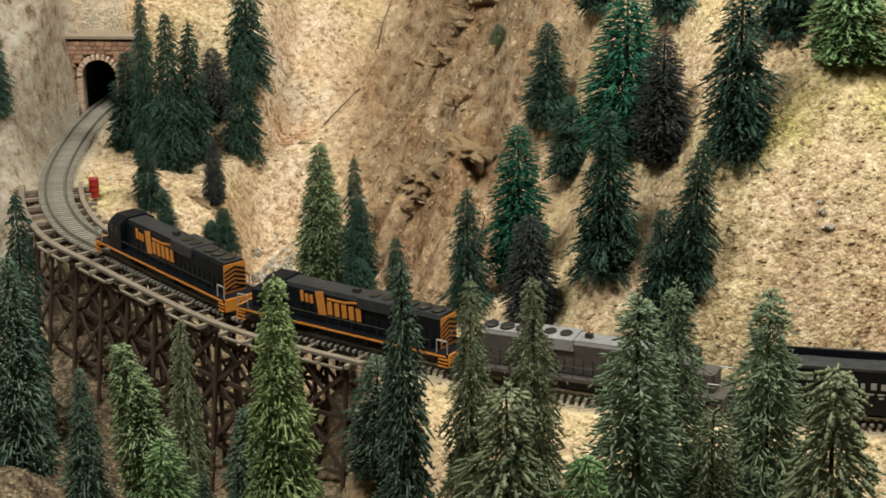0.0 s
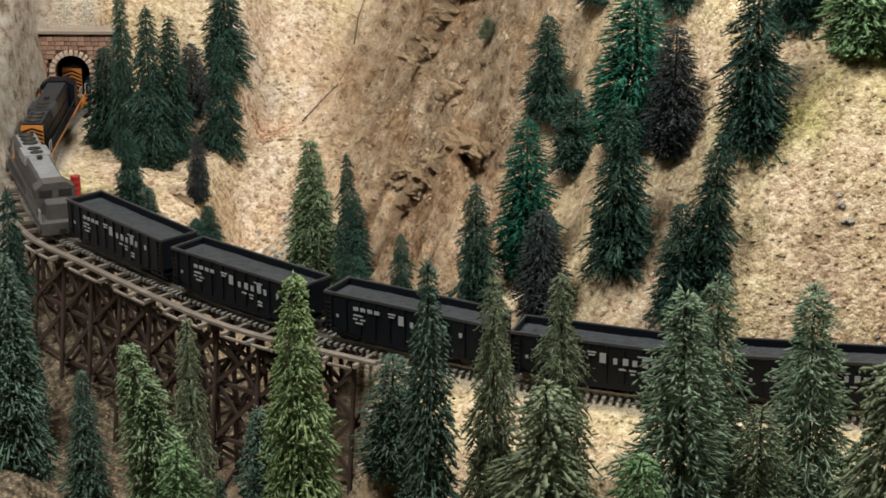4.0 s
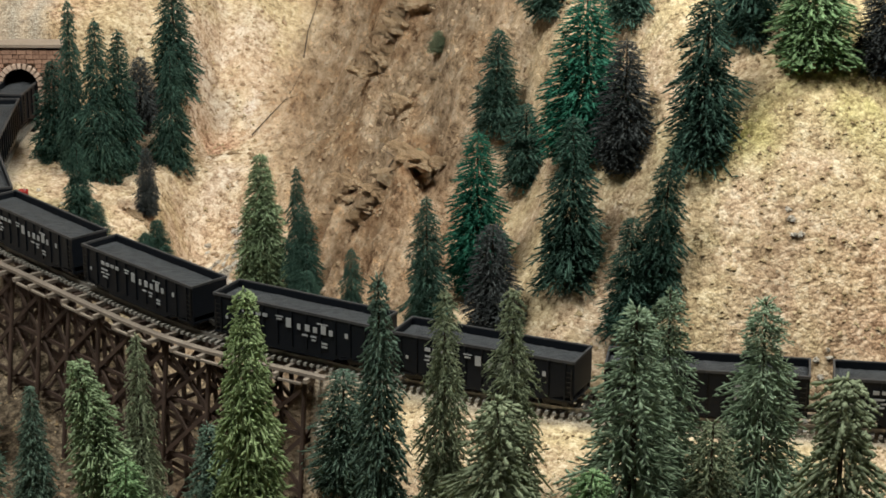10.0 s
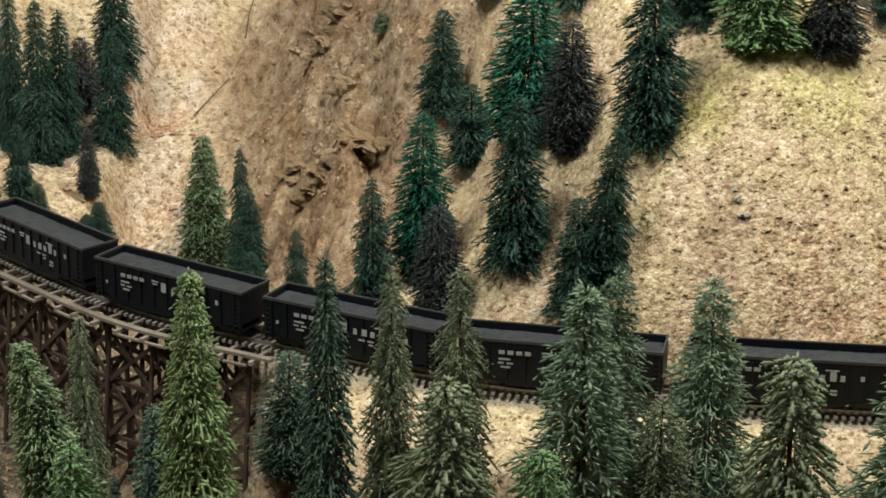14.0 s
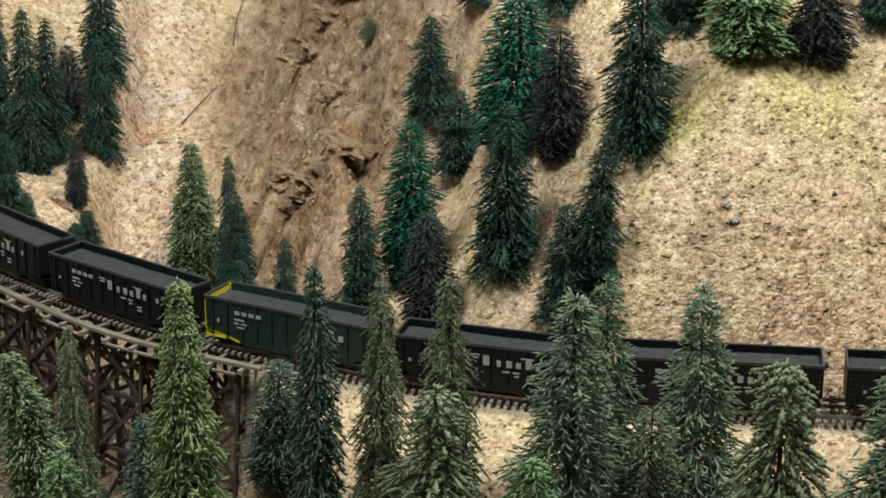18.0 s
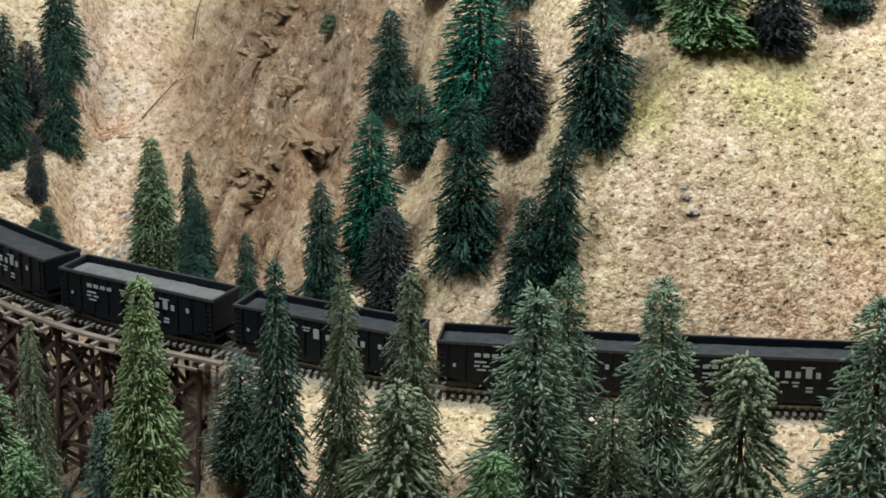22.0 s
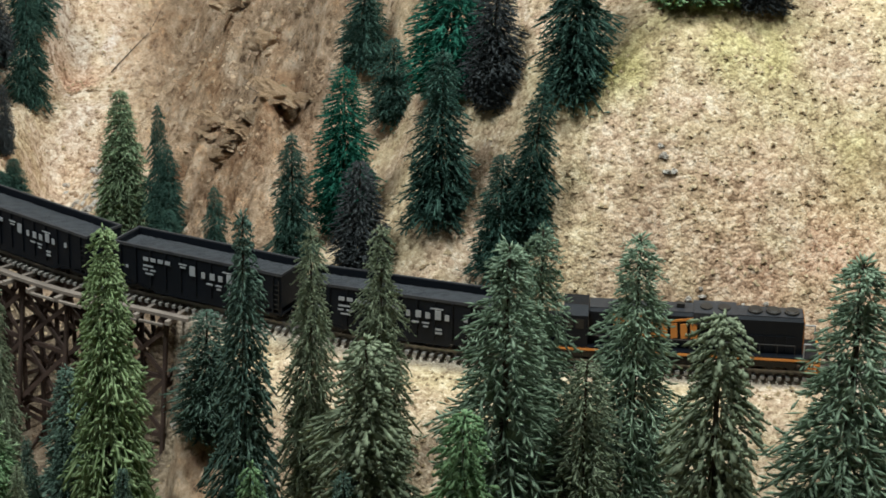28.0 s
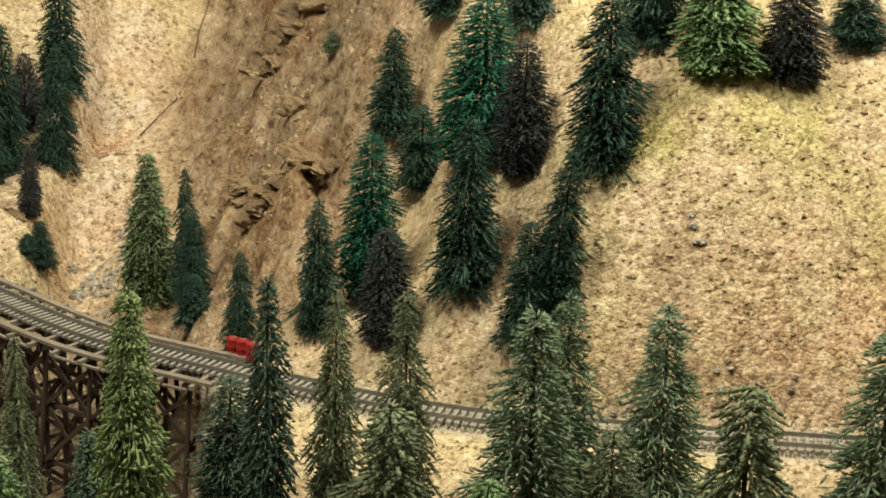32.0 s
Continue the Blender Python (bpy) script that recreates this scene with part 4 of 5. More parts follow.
# behind the line, right of the ravine and up the hill
for row in (("lime2", -0.140, 1.400, 0.047, 0.0165), ("deep", -0.115, 1.380, 0.045, 0.0095), ("deep", -0.106, 1.345, 0.026, 0.0120), ("deep", -0.104, 1.320, -0.005, 0.0120), ("deep", -0.0685, 1.206, 0.050, 0.0100),
            ("deep", -0.025, 1.190, 0.086, 0.0135), ("emerald", 0.003, 1.209, 0.118, 0.0170), ("dusk", 0.012, 1.164, 0.079, 0.0145), ("deep", 0.055, 1.172, 0.139, 0.0205),
            ("deep", 0.014, 1.340, 0.146, 0.0150), ("deep", 0.031, 1.285, 0.114, 0.0170), ("emerald", 0.064, 1.245, 0.191, 0.0225), ("dusk", 0.0850, 1.214, 0.170, 0.0165),
            ("deep", 0.1265, 1.184, 0.213, 0.0215), ("deep", 0.097, 1.137, 0.133, 0.0150, (0, 6)), ("deep", 0.086, 1.135, 0.094, 0.0165), ("bright", 0.186, 1.212, 0.224, 0.0225), ("dusk", 0.2275, 1.213, 0.216, 0.0165),
            ("deep", 0.269, 1.250, 0.203, 0.0175), ("deep", 0.045, 1.372, 0.205, 0.0170), ("deep", 0.092, 1.300, 0.235, 0.0190), ("deep", 0.154, 1.238, 0.262, 0.0180), ("olive", -0.027, 1.500, 0.102, 0.0070), ("olive", -0.036, 1.362, 0.062, 0.0060)):
    plant(*row)
# by the tunnel
for row in (("deep", -0.288, 1.540, 0.118, 0.0115), ("deep", -0.266, 1.520, 0.108, 0.0170), ("deep", -0.254, 1.540, 0.095, 0.0165), ("deep", -0.226, 1.620, 0.122, 0.0180),
            ("deep", -0.222, 1.570, 0.074, 0.0155), ("dusk", -0.249, 1.600, 0.060, 0.0135), ("dusk", -0.226, 1.470, 0.029, 0.0078), ("deep", -0.269, 1.448, 0.039, 0.0115),
            ("deep", -0.253, 1.430, 0.003, 0.0085), ("deep", -0.217, 1.450, -0.016, 0.0110), ("deep", -0.224, 1.440, -0.025, 0.0080), ("deep", -0.379, 1.478, 0.109, 0.0110),
            ("deep", -0.305, 1.560, 0.068, 0.0185)):
    plant(*row)


# ---- loose rocks and outcrops ----
M["rock"] = stuff("outcrop_rock", (0.28, 0.165, 0.09), (0.86, 0.70, 0.50), 0.9, 7.0, 0.8, island=0.22, third=(0.70, 0.47, 0.28), dist=0.05)
M["chip"] = stuff("rock_chip", (0.22, 0.15, 0.09), (0.54, 0.40, 0.27), 0.9, 500, 0.6, island=0.14, third=(0.38, 0.27, 0.175))
M["pale"] = stuff("pale_rubble", (0.30, 0.24, 0.19), (0.82, 0.75, 0.66), 0.9, 300, 0.8, island=0.5, dist=0.002)
rock_rng = random.Random(21)


def chunk(mat, size, flat=0.6):
    """A broken stone: a jagged, flattened lump with sharp facets."""
    b = bmesh.new()
    bmesh.ops.create_icosphere(b, subdivisions=3, radius=1)
    seed = rock_rng.random() * 50
    for v in b.verts:
        c = v.co.copy()
        k = 1 + 0.6 * noise.noise(c * 1.1 + Vector((seed, 0, 0))) + 0.3 * noise.cell(c * 1.6 + Vector((0, seed, 0)))
        k += 0.22 * noise.ridged_multi_fractal((c.x * 1.2 + seed, c.y * 1.2, c.z * 3.4), 0.9, 2.2, 4, 0.9, 1.6) - 0.22
        v.co = Vector((c.x * k, c.y * k * 0.8, max(-0.6, round(c.z * k * 1.8) / 1.8 * 0.6 + c.z * k * 0.4) * flat)) * size
    data = bpy.data.meshes.new("rock")
    b.to_mesh(data)
    b.free()
    data.materials.append(mat)
    return data


SLABS = [chunk(M["rock"], 1, f) for f in (0.35, 0.5, 0.7, 0.45)]
STONES = [chunk(M["pale"], 1, f) for f in (0.6, 0.8, 0.7)]


def outcrop(label, x, y, spread, count, size, rise):
    """Broken strata standing out of the slope: long tilted slabs, half sunk, with rubble between."""
    t = thing("rock_outcrop", label, "rock", "outcrops", m=Matrix.Translation((x, y, ground_at(x, y))))
    for k in range(count):
        dx, dy = rock_rng.gauss(0, 0.5) * spread[0], rock_rng.uniform(-1, 1) * spread[1]
        big = rock_rng.random() < 0.4
        r = size * (rock_rng.uniform(1.0, 1.7) if big else rock_rng.uniform(0.35, 0.8))
        z = ground_at(x + dx, y + dy) + relief(x + dx, y + dy, rocky(x + dx, y + dy)) - ground_at(x, y) + rise * rock_rng.uniform(-0.5, 0.5) + 0.10 * r
        tilt = pose(0, 0, 0, rock_rng.uniform(-15, 30), rock_rng.uniform(4, 24) if big else rock_rng.uniform(-30, 40), rock_rng.uniform(-40, 40))
        part("slab", rock_rng.choice(SLABS), t, m=Matrix.Translation((dx, dy, z)) @ tilt @ Matrix.Diagonal((r * rock_rng.uniform(1.3, 2.3) if big else r, r, r * rock_rng.uniform(0.7, 1.4), 1)))


outcrop("layered tan rock ledges high on the brown slope", -0.054, 1.590, (0.026, 0.011), 60, 0.0058, 0.020)
outcrop("small rust ledge under the high outcrop", -0.050, 1.470, (0.014, 0.008), 10, 0.0040, 0.005)
outcrop("layered rust-brown ledges standing out of the cliff", -0.052, 1.356, (0.024, 0.009), 52, 0.0048, 0.015)
outcrop("rust-brown ledge leaning over the dark hollow", -0.089, 1.455, (0.010, 0.010), 28, 0.0038, 0.012)
outcrop("orange-brown ledge below the white bank", -0.226, 1.466, (0.016, 0.005), 14, 0.0030, 0.003)
outcrop("thin dark ledge across the pale hillside", -0.189, 1.606, (0.026, 0.001), 26, 0.0012, 0.001)


# thin chips and flakes of rock lying over the brown face and the pale bank
chip_rng, b = random.Random(41), Build()
for _ in range(5200):
    x, y = chip_rng.uniform(-0.26, 0.06), chip_rng.uniform(1.2, 1.78)
    face = rocky(x, y)
    if face < 0.4 and (x > -0.1 or chip_rng.random() < 0.6):
        continue
    r = 0.0007 + 0.0026 * chip_rng.random() ** 3
    c = Vector((x, y, land(x, y) + relief(x, y, face)))
    e = 0.01
    n = Vector((land(x - e, y) - land(x + e, y), land(x, y - e) - land(x, y + e), 2 * e)).normalized()
    m = n.to_track_quat("Z", "Y").to_matrix() @ pose(0, 0, 0, chip_rng.uniform(-25, 25), chip_rng.uniform(-25, 25), chip_rng.uniform(0, 360)).to_3x3()
    ring = [Vector((r * q * chip_rng.uniform(0.6, 1.2), r * w * chip_rng.uniform(0.3, 0.7), 0)) for q, w in ((1, 0.1), (0.3, 1), (-0.8, 0.7), (-1, -0.5), (0.2, -1))]
    low, top = [c + m @ (p - Vector((0, 0, r * 0.5))) for p in ring], [c + m @ (p * 0.8 + Vector((0, 0, r * chip_rng.uniform(0.25, 0.6)))) for p in ring]
    b.add(low + top, [(5, 6, 7, 8, 9)] + [(i, (i + 1) % 5, 5 + (i + 1) % 5, 5 + i) for i in range(5)])
tagged(new("rock_chips", b.mesh("rock_chips", M["chip"])), "small tan rock chips lying on the brown slope", "rock chips", kind="stuff")


def scatter(label, x, y, spread, count, lo, hi):
    for k in range(count):
        px, py = x + rock_rng.gauss(0, 1) * spread[0], y + rock_rng.gauss(0, 1) * spread[1]
        r = rock_rng.uniform(lo, hi)
        ob = new("stone", rock_rng.choice(STONES))
        ob.matrix_basis = Matrix.Translation((px, py, ground_at(px, py) + r * 0.25)) @ pose(0, 0, 0, rock_rng.uniform(-25, 25), rock_rng.uniform(-25, 25), rock_rng.uniform(0, 360)) @ Matrix.Diagonal((r, r, r, 1))
        tagged(ob, label, "stone", "loose stones")


scatter("pale broken stone in a rubble fall below the bank", -0.176, 1.475, (0.016, 0.026), 75, 0.0016, 0.0042)
scatter("cream stone at the end of the trestle", -0.070, 1.095, (0.010, 0.008), 14, 0.0018, 0.0038)
scatter("white stone half buried in the straw hillside", 0.172, 1.142, (0.004, 0.002), 4, 0.0012, 0.0026)
scatter("pale stone along the foot of the hillside", 0.150, 1.108, (0.055, 0.004), 22, 0.0009, 0.0024)
scatter("pale stone beside the track near the tunnel", -0.300, 1.445, (0.010, 0.020), 14, 0.0010, 0.0022)

# ---- dead twigs lying on the slopes ----
def twig(points, r):
    """A dry twig bent over the ground, with two side shoots."""
    pts = [Vector((x, y, ground_at(x, y) + 0.003)) for x, y in points]
    t = thing("dead_twig", "dry brown twig lying on the hillside", "twig", "twigs on the slope", m=Matrix.Translation(pts[0]))
    stem = Build()
    for k in range(len(pts) - 1):
        stem.tube(pts[k] - pts[0], pts[k + 1] - pts[0], r * (1 - 0.25 * k), r * (0.75 - 0.25 * k), 6)
    part("stem", stem.mesh("stem", M["bark"]), t)
    for k in (1, 2):
        a = pts[min(k, len(pts) - 1)] - pts[0]
        part("shoot", Build().tube(a, a + Vector((rock_rng.uniform(-0.012, 0.012), 0.006, rock_rng.uniform(0.002, 0.008))), r * 0.5, r * 0.2, 6).mesh("shoot", M["bark"]), t)


twig([(-0.172, 1.640), (-0.160, 1.658), (-0.148, 1.685), (-0.140, 1.72)], 0.0006)
twig([(-0.140, 1.735), (-0.139, 1.765), (-0.134, 1.80)], 0.0006)
twig([(-0.064, 1.40), (-0.052, 1.395), (-0.043, 1.385)], 0.0007)
twig([(-0.030, 1.245), (-0.024, 1.262), (-0.022, 1.285)], 0.0008)

# ---- oil drums ----
def drum(x, y, tilt=0):
    b = Build()
    z0 = max(ground_at(x, y), -0.008) - 0.0005
    t = thing("oil_drum", "red steel oil drum standing beside the track", "drum", "drums by the trestle", m=Matrix.Translation((x, y, z0)) @ Matrix.Diagonal((1.4, 1.4, 1.95, 1)))
    k, prof = 14, [(0.0024, 0), (0.0026, 0.0003), (0.0025, 0.0008), (0.0025, 0.0024), (0.0027, 0.0026), (0.0025, 0.0028), (0.0025, 0.0044), (0.0027, 0.0046), (0.0025, 0.0048), (0.0025, 0.0066), (0.0026, 0.007), (0.0022, 0.0071), (0.0022, 0.0068)]
    vs = [(q * math.cos(6.2832 * i / k), q * math.sin(6.2832 * i / k), z) for q, z in prof for i in range(k)]
    fs = [(j * k + i, j * k + (i + 1) % k, (j + 1) * k + (i + 1) % k, (j + 1) * k + i) for j in range(len(prof) - 1) for i in range(k)]
    fs += [tuple(range(k - 1, -1, -1)), tuple((len(prof) - 1) * k + i for i in range(k))]
    part("drum_shell", mesh_of("drum_shell", vs, fs, M["red"], True), t)
    part("bung", Build().tube((0.0011, 0, 0.0068), (0.0011, 0, 0.0073), 0.0004).mesh("bung", M["silver"]), t)


for dx, dy in ((-0.0712, 1.1862), (-0.0655, 1.1808), (-0.0598, 1.1742)):
    drum(dx, dy)
drum(-0.3060, 1.445)


# ---- rolling stock ----
def bogie(parent, x, axles, wheelbase):
    f = part("truck_frame", Build().box(-wheelbase / 2 - 0.002, -0.0066, 0.0020, wheelbase / 2 + 0.002, -0.0052, 0.0045).box(-wheelbase / 2 - 0.002, 0.0052, 0.0020, wheelbase / 2 + 0.002, 0.0066, 0.0045)
             .box(-0.0015, -0.006, 0.003, 0.0015, 0.006, 0.006).mesh("truck_frame", M["metal"]), parent, m=Matrix.Translation((x, 0, 0)))
    for k in range(axles):
        dx = -wheelbase / 2 + wheelbase * k / (axles - 1)
        w = Build().tube((0, -0.0052, 0.0028), (0, 0.0052, 0.0028), 0.0005, k=8)
        for sy in (-1, 1):
            w.tube((0, sy * 0.0040, 0.0028), (0, sy * 0.0050, 0.0028), 0.0028, k=16).tube((0, sy * 0.0036, 0.0028), (0, sy * 0.0040, 0.0028), 0.0032, k=16)
        part("wheelset", w.mesh("wheelset", M["metal"]), f, m=Matrix.Translation((dx, 0, 0)))


def coupler(parent, x, sgn):
    part("coupler", Build().box(min(x, x + sgn * 0.006), -0.0007, 0.0042, max(x, x + sgn * 0.006), 0.0007, 0.0058).box(min(x + sgn * 0.0045, x + sgn * 0.0068), -0.0016, 0.0038, max(x + sgn * 0.0045, x + sgn * 0.0068), 0.0016, 0.0062)
         .mesh("coupler", M["metal"]), parent)


CAR = 0.1045
RUNG = Build().box(-0.0015, -0.0001, 0, 0.0015, 0.0001, 0.0003).mesh("rung", M["metal"])


def hopper(label, paint="black", load="coal", logo="bars", ends=None):
    """An open coal hopper: ribbed steel sides, sloped ends, a heaped load and end ladders."""
    t = thing("hopper_car", label, "hopper car", "coal train")
    L, W, z0, z1 = CAR / 2, 0.0098, 0.0062, 0.0262
    end = z0 + 0.003
    prof = [(-L, z1), (L, z1), (L, end), (L - 0.012, z0 + 0.001), (L - 0.020, z0), (L - 0.026, z0 - 0.003), (-L + 0.026, z0 - 0.003), (-L + 0.020, z0), (-L + 0.012, z0 + 0.001), (-L, end)]
    n = len(prof)
    b = Build()
    for y0, y1 in ((-W, -W + 0.0006), (W - 0.0006, W)):
        b.add([(x, y0, z) for x, z in prof] + [(x, y1, z) for x, z in prof], [tuple(range(n)), tuple(range(2 * n - 1, n - 1, -1))] + [(i, n + i, n + (i + 1) % n, (i + 1) % n) for i in range(n)])
    part("side_sheet", b.mesh("side_sheet", M[paint]), t)
    for sgn in (-1, 1):
        e = Build().box(sgn * L - 0.0004, -W, end, sgn * L + 0.0004, W, z1)
        q = [(sgn * L, end), (sgn * (L - 0.022), z0 - 0.002), (sgn * (L - 0.022), z0 - 0.001), (sgn * L, end + 0.001)]
        e.add([(x, -W, z) for x, z in q] + [(x, W, z) for x, z in q], [(0, 1, 2, 3), (7, 6, 5, 4), (0, 4, 5, 1), (1, 5, 6, 2), (2, 6, 7, 3), (3, 7, 4, 0)])
        part("slope_sheet", e.mesh("slope_sheet", M[ends if ends and sgn > 0 else paint]), t)
        part("end_post", Build().box(sgn * (L - 0.0008) - 0.0006, -W, z0 - 0.001, sgn * (L - 0.0008) + 0.0006, -W + 0.0012, z1).box(sgn * (L - 0.0008) - 0.0006, W - 0.0012, z0 - 0.001, sgn * (L - 0.0008) + 0.0006, W, z1)
             .box(min(sgn * (L - 0.013), sgn * L), -W, z0 - 0.001, max(sgn * (L - 0.013), sgn * L), W, z0).mesh("end_post", M[ends if ends and sgn > 0 else paint]), t)
        for sy in (-1, 1):
            xa = sgn * (L - 0.00275)
            ladder = part("ladder", Build().box(-0.0018, -0.0001, z0 + 0.001, -0.0015, 0.0001, z0 + 0.0168).box(0.0015, -0.0001, z0 + 0.001, 0.0018, 0.0001, z0 + 0.0168).mesh("ladder", M["metal"]), t, m=Matrix.Translation((xa, sy * (W + 0.0005), 0)))
            for k in range(6):
                part("rung", RUNG, ladder, m=Matrix.Translation((0, 0, z0 + 0.0025 * k + 0.002)))
        coupler(t, sgn * L, sgn)
        bogie(t, sgn * (L - 0.012), 2, 0.0105)
    rim = Build()
    for y in (-W, W):
        rim.box(-L - 0.0006, y - 0.0005, z1 - 0.0008, L + 0.0006, y + 0.0005, z1 + 0.0006)
    for x in (-L, L):
        rim.box(x - 0.0005, -W + 0.0005, z1 - 0.0006, x + 0.0005, W - 0.0005, z1 + 0.0006)
    part("top_rim", rim.mesh("top_rim", M["rim"]), t, "worn top rim")
    rib = Build().box(-0.0005, -0.0004, z0 + 0.0005, 0.0005, 0.0004, z1 - 0.001).mesh("rib", M[paint])
    for k in range(11):
        for y in (-W - 0.0003, W + 0.0003):
            part("rib", rib, t, m=Matrix.Translation((-L + CAR * (k + 0.5) / 11, y, 0)))
    r = random.Random(len(label))
    gx, gy = 40, 9
    vs = []
    for j in range(gy):
        for i in range(gx):
            u, v = i / (gx - 1), j / (gy - 1)
            z = z1 - 0.0035 + 0.0022 * math.sin(math.pi * v) * (0.8 + 0.2 * math.cos(u * 18)) * min(1, 6 * u, 6 * (1 - u)) + r.uniform(-0.0003, 0.0003)
            vs.append((-L + 0.0006 + (CAR - 0.0012) * u, -W + 0.0007 + (2 * W - 0.0014) * v, z))
    part("coal_load", mesh_of("coal_load", vs, [(j * gx + i, j * gx + i + 1, (j + 1) * gx + i + 1, (j + 1) * gx + i) for j in range(gy - 1) for i in range(gx - 1)], M[load]), t, "heaped load")
    def bar(x0, z, w, h):
        part("painted_mark", Build().box(x0, W + 0.0007, z, x0 + w, W + 0.0009, z + h).mesh("painted_mark", M["white"]), t, "white painted mark")

    side_bars(bar, logo)
    return t


def side_bars(bar, logo):
    """Painted marks on a car side as plain shapes; x runs towards the front end, 0 in the middle."""
    if logo == "none":
        return
    for k in range(4):
        bar(0.0335 - 0.0046 * k - 0.004, 0.0196, 0.0032, 0.0019)
    bar(0.0265, 0.0166, 0.0062, 0.0009), bar(0.0250, 0.0146, 0.0034, 0.0008), bar(0.0300, 0.0146, 0.0030, 0.0008), bar(0.0265, 0.0126, 0.0050, 0.0008)
    bar(0.0425, 0.0140, 0.0016, 0.0016)
    if logo == "bars":
        bar(0.0052, 0.0212, 0.0050, 0.0007), bar(0.0060, 0.0197, 0.0036, 0.0007)
        bar(0.0000, 0.0166, 0.0034, 0.0050)
        for k, (w, h) in enumerate(((0.0022, 0.0030), (0.0030, 0.0034), (0.0026, 0.0030), (0.0032, 0.0046), (0.0024, 0.0030))):
            bar(-0.0040 - 0.0052 * k - w, 0.0166, w, h)
        bar(-0.0240, 0.0216, 0.0070, 0.0006), bar(-0.0370, 0.0172, 0.0020, 0.0024)
        bar(-0.0110, 0.0138, 0.0040, 0.0008), bar(-0.0165, 0.0138, 0.0038, 0.0008), bar(-0.0160, 0.0120, 0.0026, 0.0008)
        bar(-0.0235, 0.0112, 0.0036, 0.0010), bar(-0.0235, 0.0094, 0.0036, 0.0010)
    elif logo == "block":
        bar(-0.0170, 0.0128, 0.0024, 0.0094), bar(-0.0204, 0.0198, 0.0040, 0.0024), bar(-0.0204, 0.0128, 0.0040, 0.0022), bar(-0.0225, 0.0150, 0.0024, 0.0050)
        bar(-0.0262, 0.0200, 0.0034, 0.0022), bar(-0.0262, 0.0128, 0.0034, 0.0022), bar(-0.0288, 0.0168, 0.0024, 0.0054), bar(-0.0290, 0.0128, 0.0024, 0.0034)
        for k in range(4):
            bar(-0.0190 - 0.0050 * k, 0.0098, 0.0030, 0.0010)
    elif logo == "few":
        bar(-0.036, 0.0165, 0.003, 0.003)


LOCO = 0.147


def locomotive(label, body, roof, trim, marks, stripes):
    """A six-axle hood diesel, its cab towards the tunnel, with fans, handrails and a painted long-hood end."""
    t = thing("diesel_locomotive", label, "locomotive", "coal train")
    L = LOCO / 2
    part("frame", Build().box(-L, -0.0095, 0.0062, L, 0.0095, 0.0082, bevel=0.0008).mesh("frame", M[body]), t)
    for sy in (-1, 1):
        part("sill_stripe", Build().box(-L + 0.001, sy * 0.0097 - 0.0001, 0.0066, L - 0.001, sy * 0.0097 + 0.0001, 0.0077).mesh("sill_stripe", M[trim]), t, "painted sill stripe")
    hood = [(-0.0058, 0.0082), (0.0058, 0.0082), (0.0058, 0.0235), (0.0048, 0.0248), (-0.0048, 0.0248), (-0.0058, 0.0235)]
    x0, x1 = -L + 0.008, L - 0.031
    b = Build().add([(x0, y, z) for y, z in hood] + [(x1, y, z) for y, z in hood], [(5, 4, 3, 2, 1, 0), (6, 7, 8, 9, 10, 11)] + [(i, (i + 1) % 6, 6 + (i + 1) % 6, 6 + i) for i in range(6)])
    for k in range(18):
        for sy in (-1, 1):
            b.box(x0 + 0.004 + k * 0.0053, sy * 0.0060 - 0.0002, 0.0090, x0 + 0.0083 + k * 0.0053, sy * 0.0060 + 0.0002, 0.0165)
    part("long_hood", b.mesh("long_hood", M[body]), t)
    part("hood_roof", Build().box(x0 + 0.0005, -0.0047, 0.0248, x1, 0.0047, 0.0252).mesh("hood_roof", M[roof]), t, "dusty hood roof")
    part("dynamic_brake", Build().prism([(x0 + 0.033, -0.0068), (x0 + 0.056, -0.0068), (x0 + 0.056, 0.0068), (x0 + 0.033, 0.0068)], 0.0205, 0.0258, inset=0.06).mesh("dynamic_brake", M[roof]), t)
    for k in range(3):
        fx = x0 + 0.006 + 0.0092 * k
        part("radiator_fan", Build().tube((fx, 0, 0.0250), (fx, 0, 0.0262), 0.0038, k=18).tube((fx, 0, 0.0262), (fx, 0, 0.0266), 0.0030, 0.0026, k=18).mesh("radiator_fan", M["metal"]), t, "round roof fan")
    for fx in (x0 + 0.040, x0 + 0.049):
        part("brake_fan", Build().tube((fx, 0, 0.0256), (fx, 0, 0.0264), 0.0032, k=18).mesh("brake_fan", M["metal"]), t)
    part("exhaust_stack", Build().box(x0 + 0.060, -0.0012, 0.025, x0 + 0.064, 0.0012, 0.0272).mesh("exhaust_stack", M["metal"]), t)
    c0, c1 = x1 + 0.0003, x1 + 0.013
    cab = [(-0.0092, 0.0082), (0.0092, 0.0082), (0.0092, 0.0228), (0.0050, 0.0262), (-0.0050, 0.0262), (-0.0092, 0.0228)]
    part("cab", Build().add([(c0, y, z) for y, z in cab] + [(c1, y, z) for y, z in cab], [(5, 4, 3, 2, 1, 0), (6, 7, 8, 9, 10, 11)] + [(i, (i + 1) % 6, 6 + (i + 1) % 6, 6 + i) for i in range(6)]).mesh("cab", M[body]), t)
    for sy in (-1, 1):
        for wx in (c0 + 0.002, c0 + 0.0075):
            part("cab_window", Build().box(wx, sy * 0.0092 - 0.0002, 0.0168, wx + 0.0042, sy * 0.0092 + 0.0002, 0.0212).mesh("cab_window", M["metal"]), t, "dark side window")
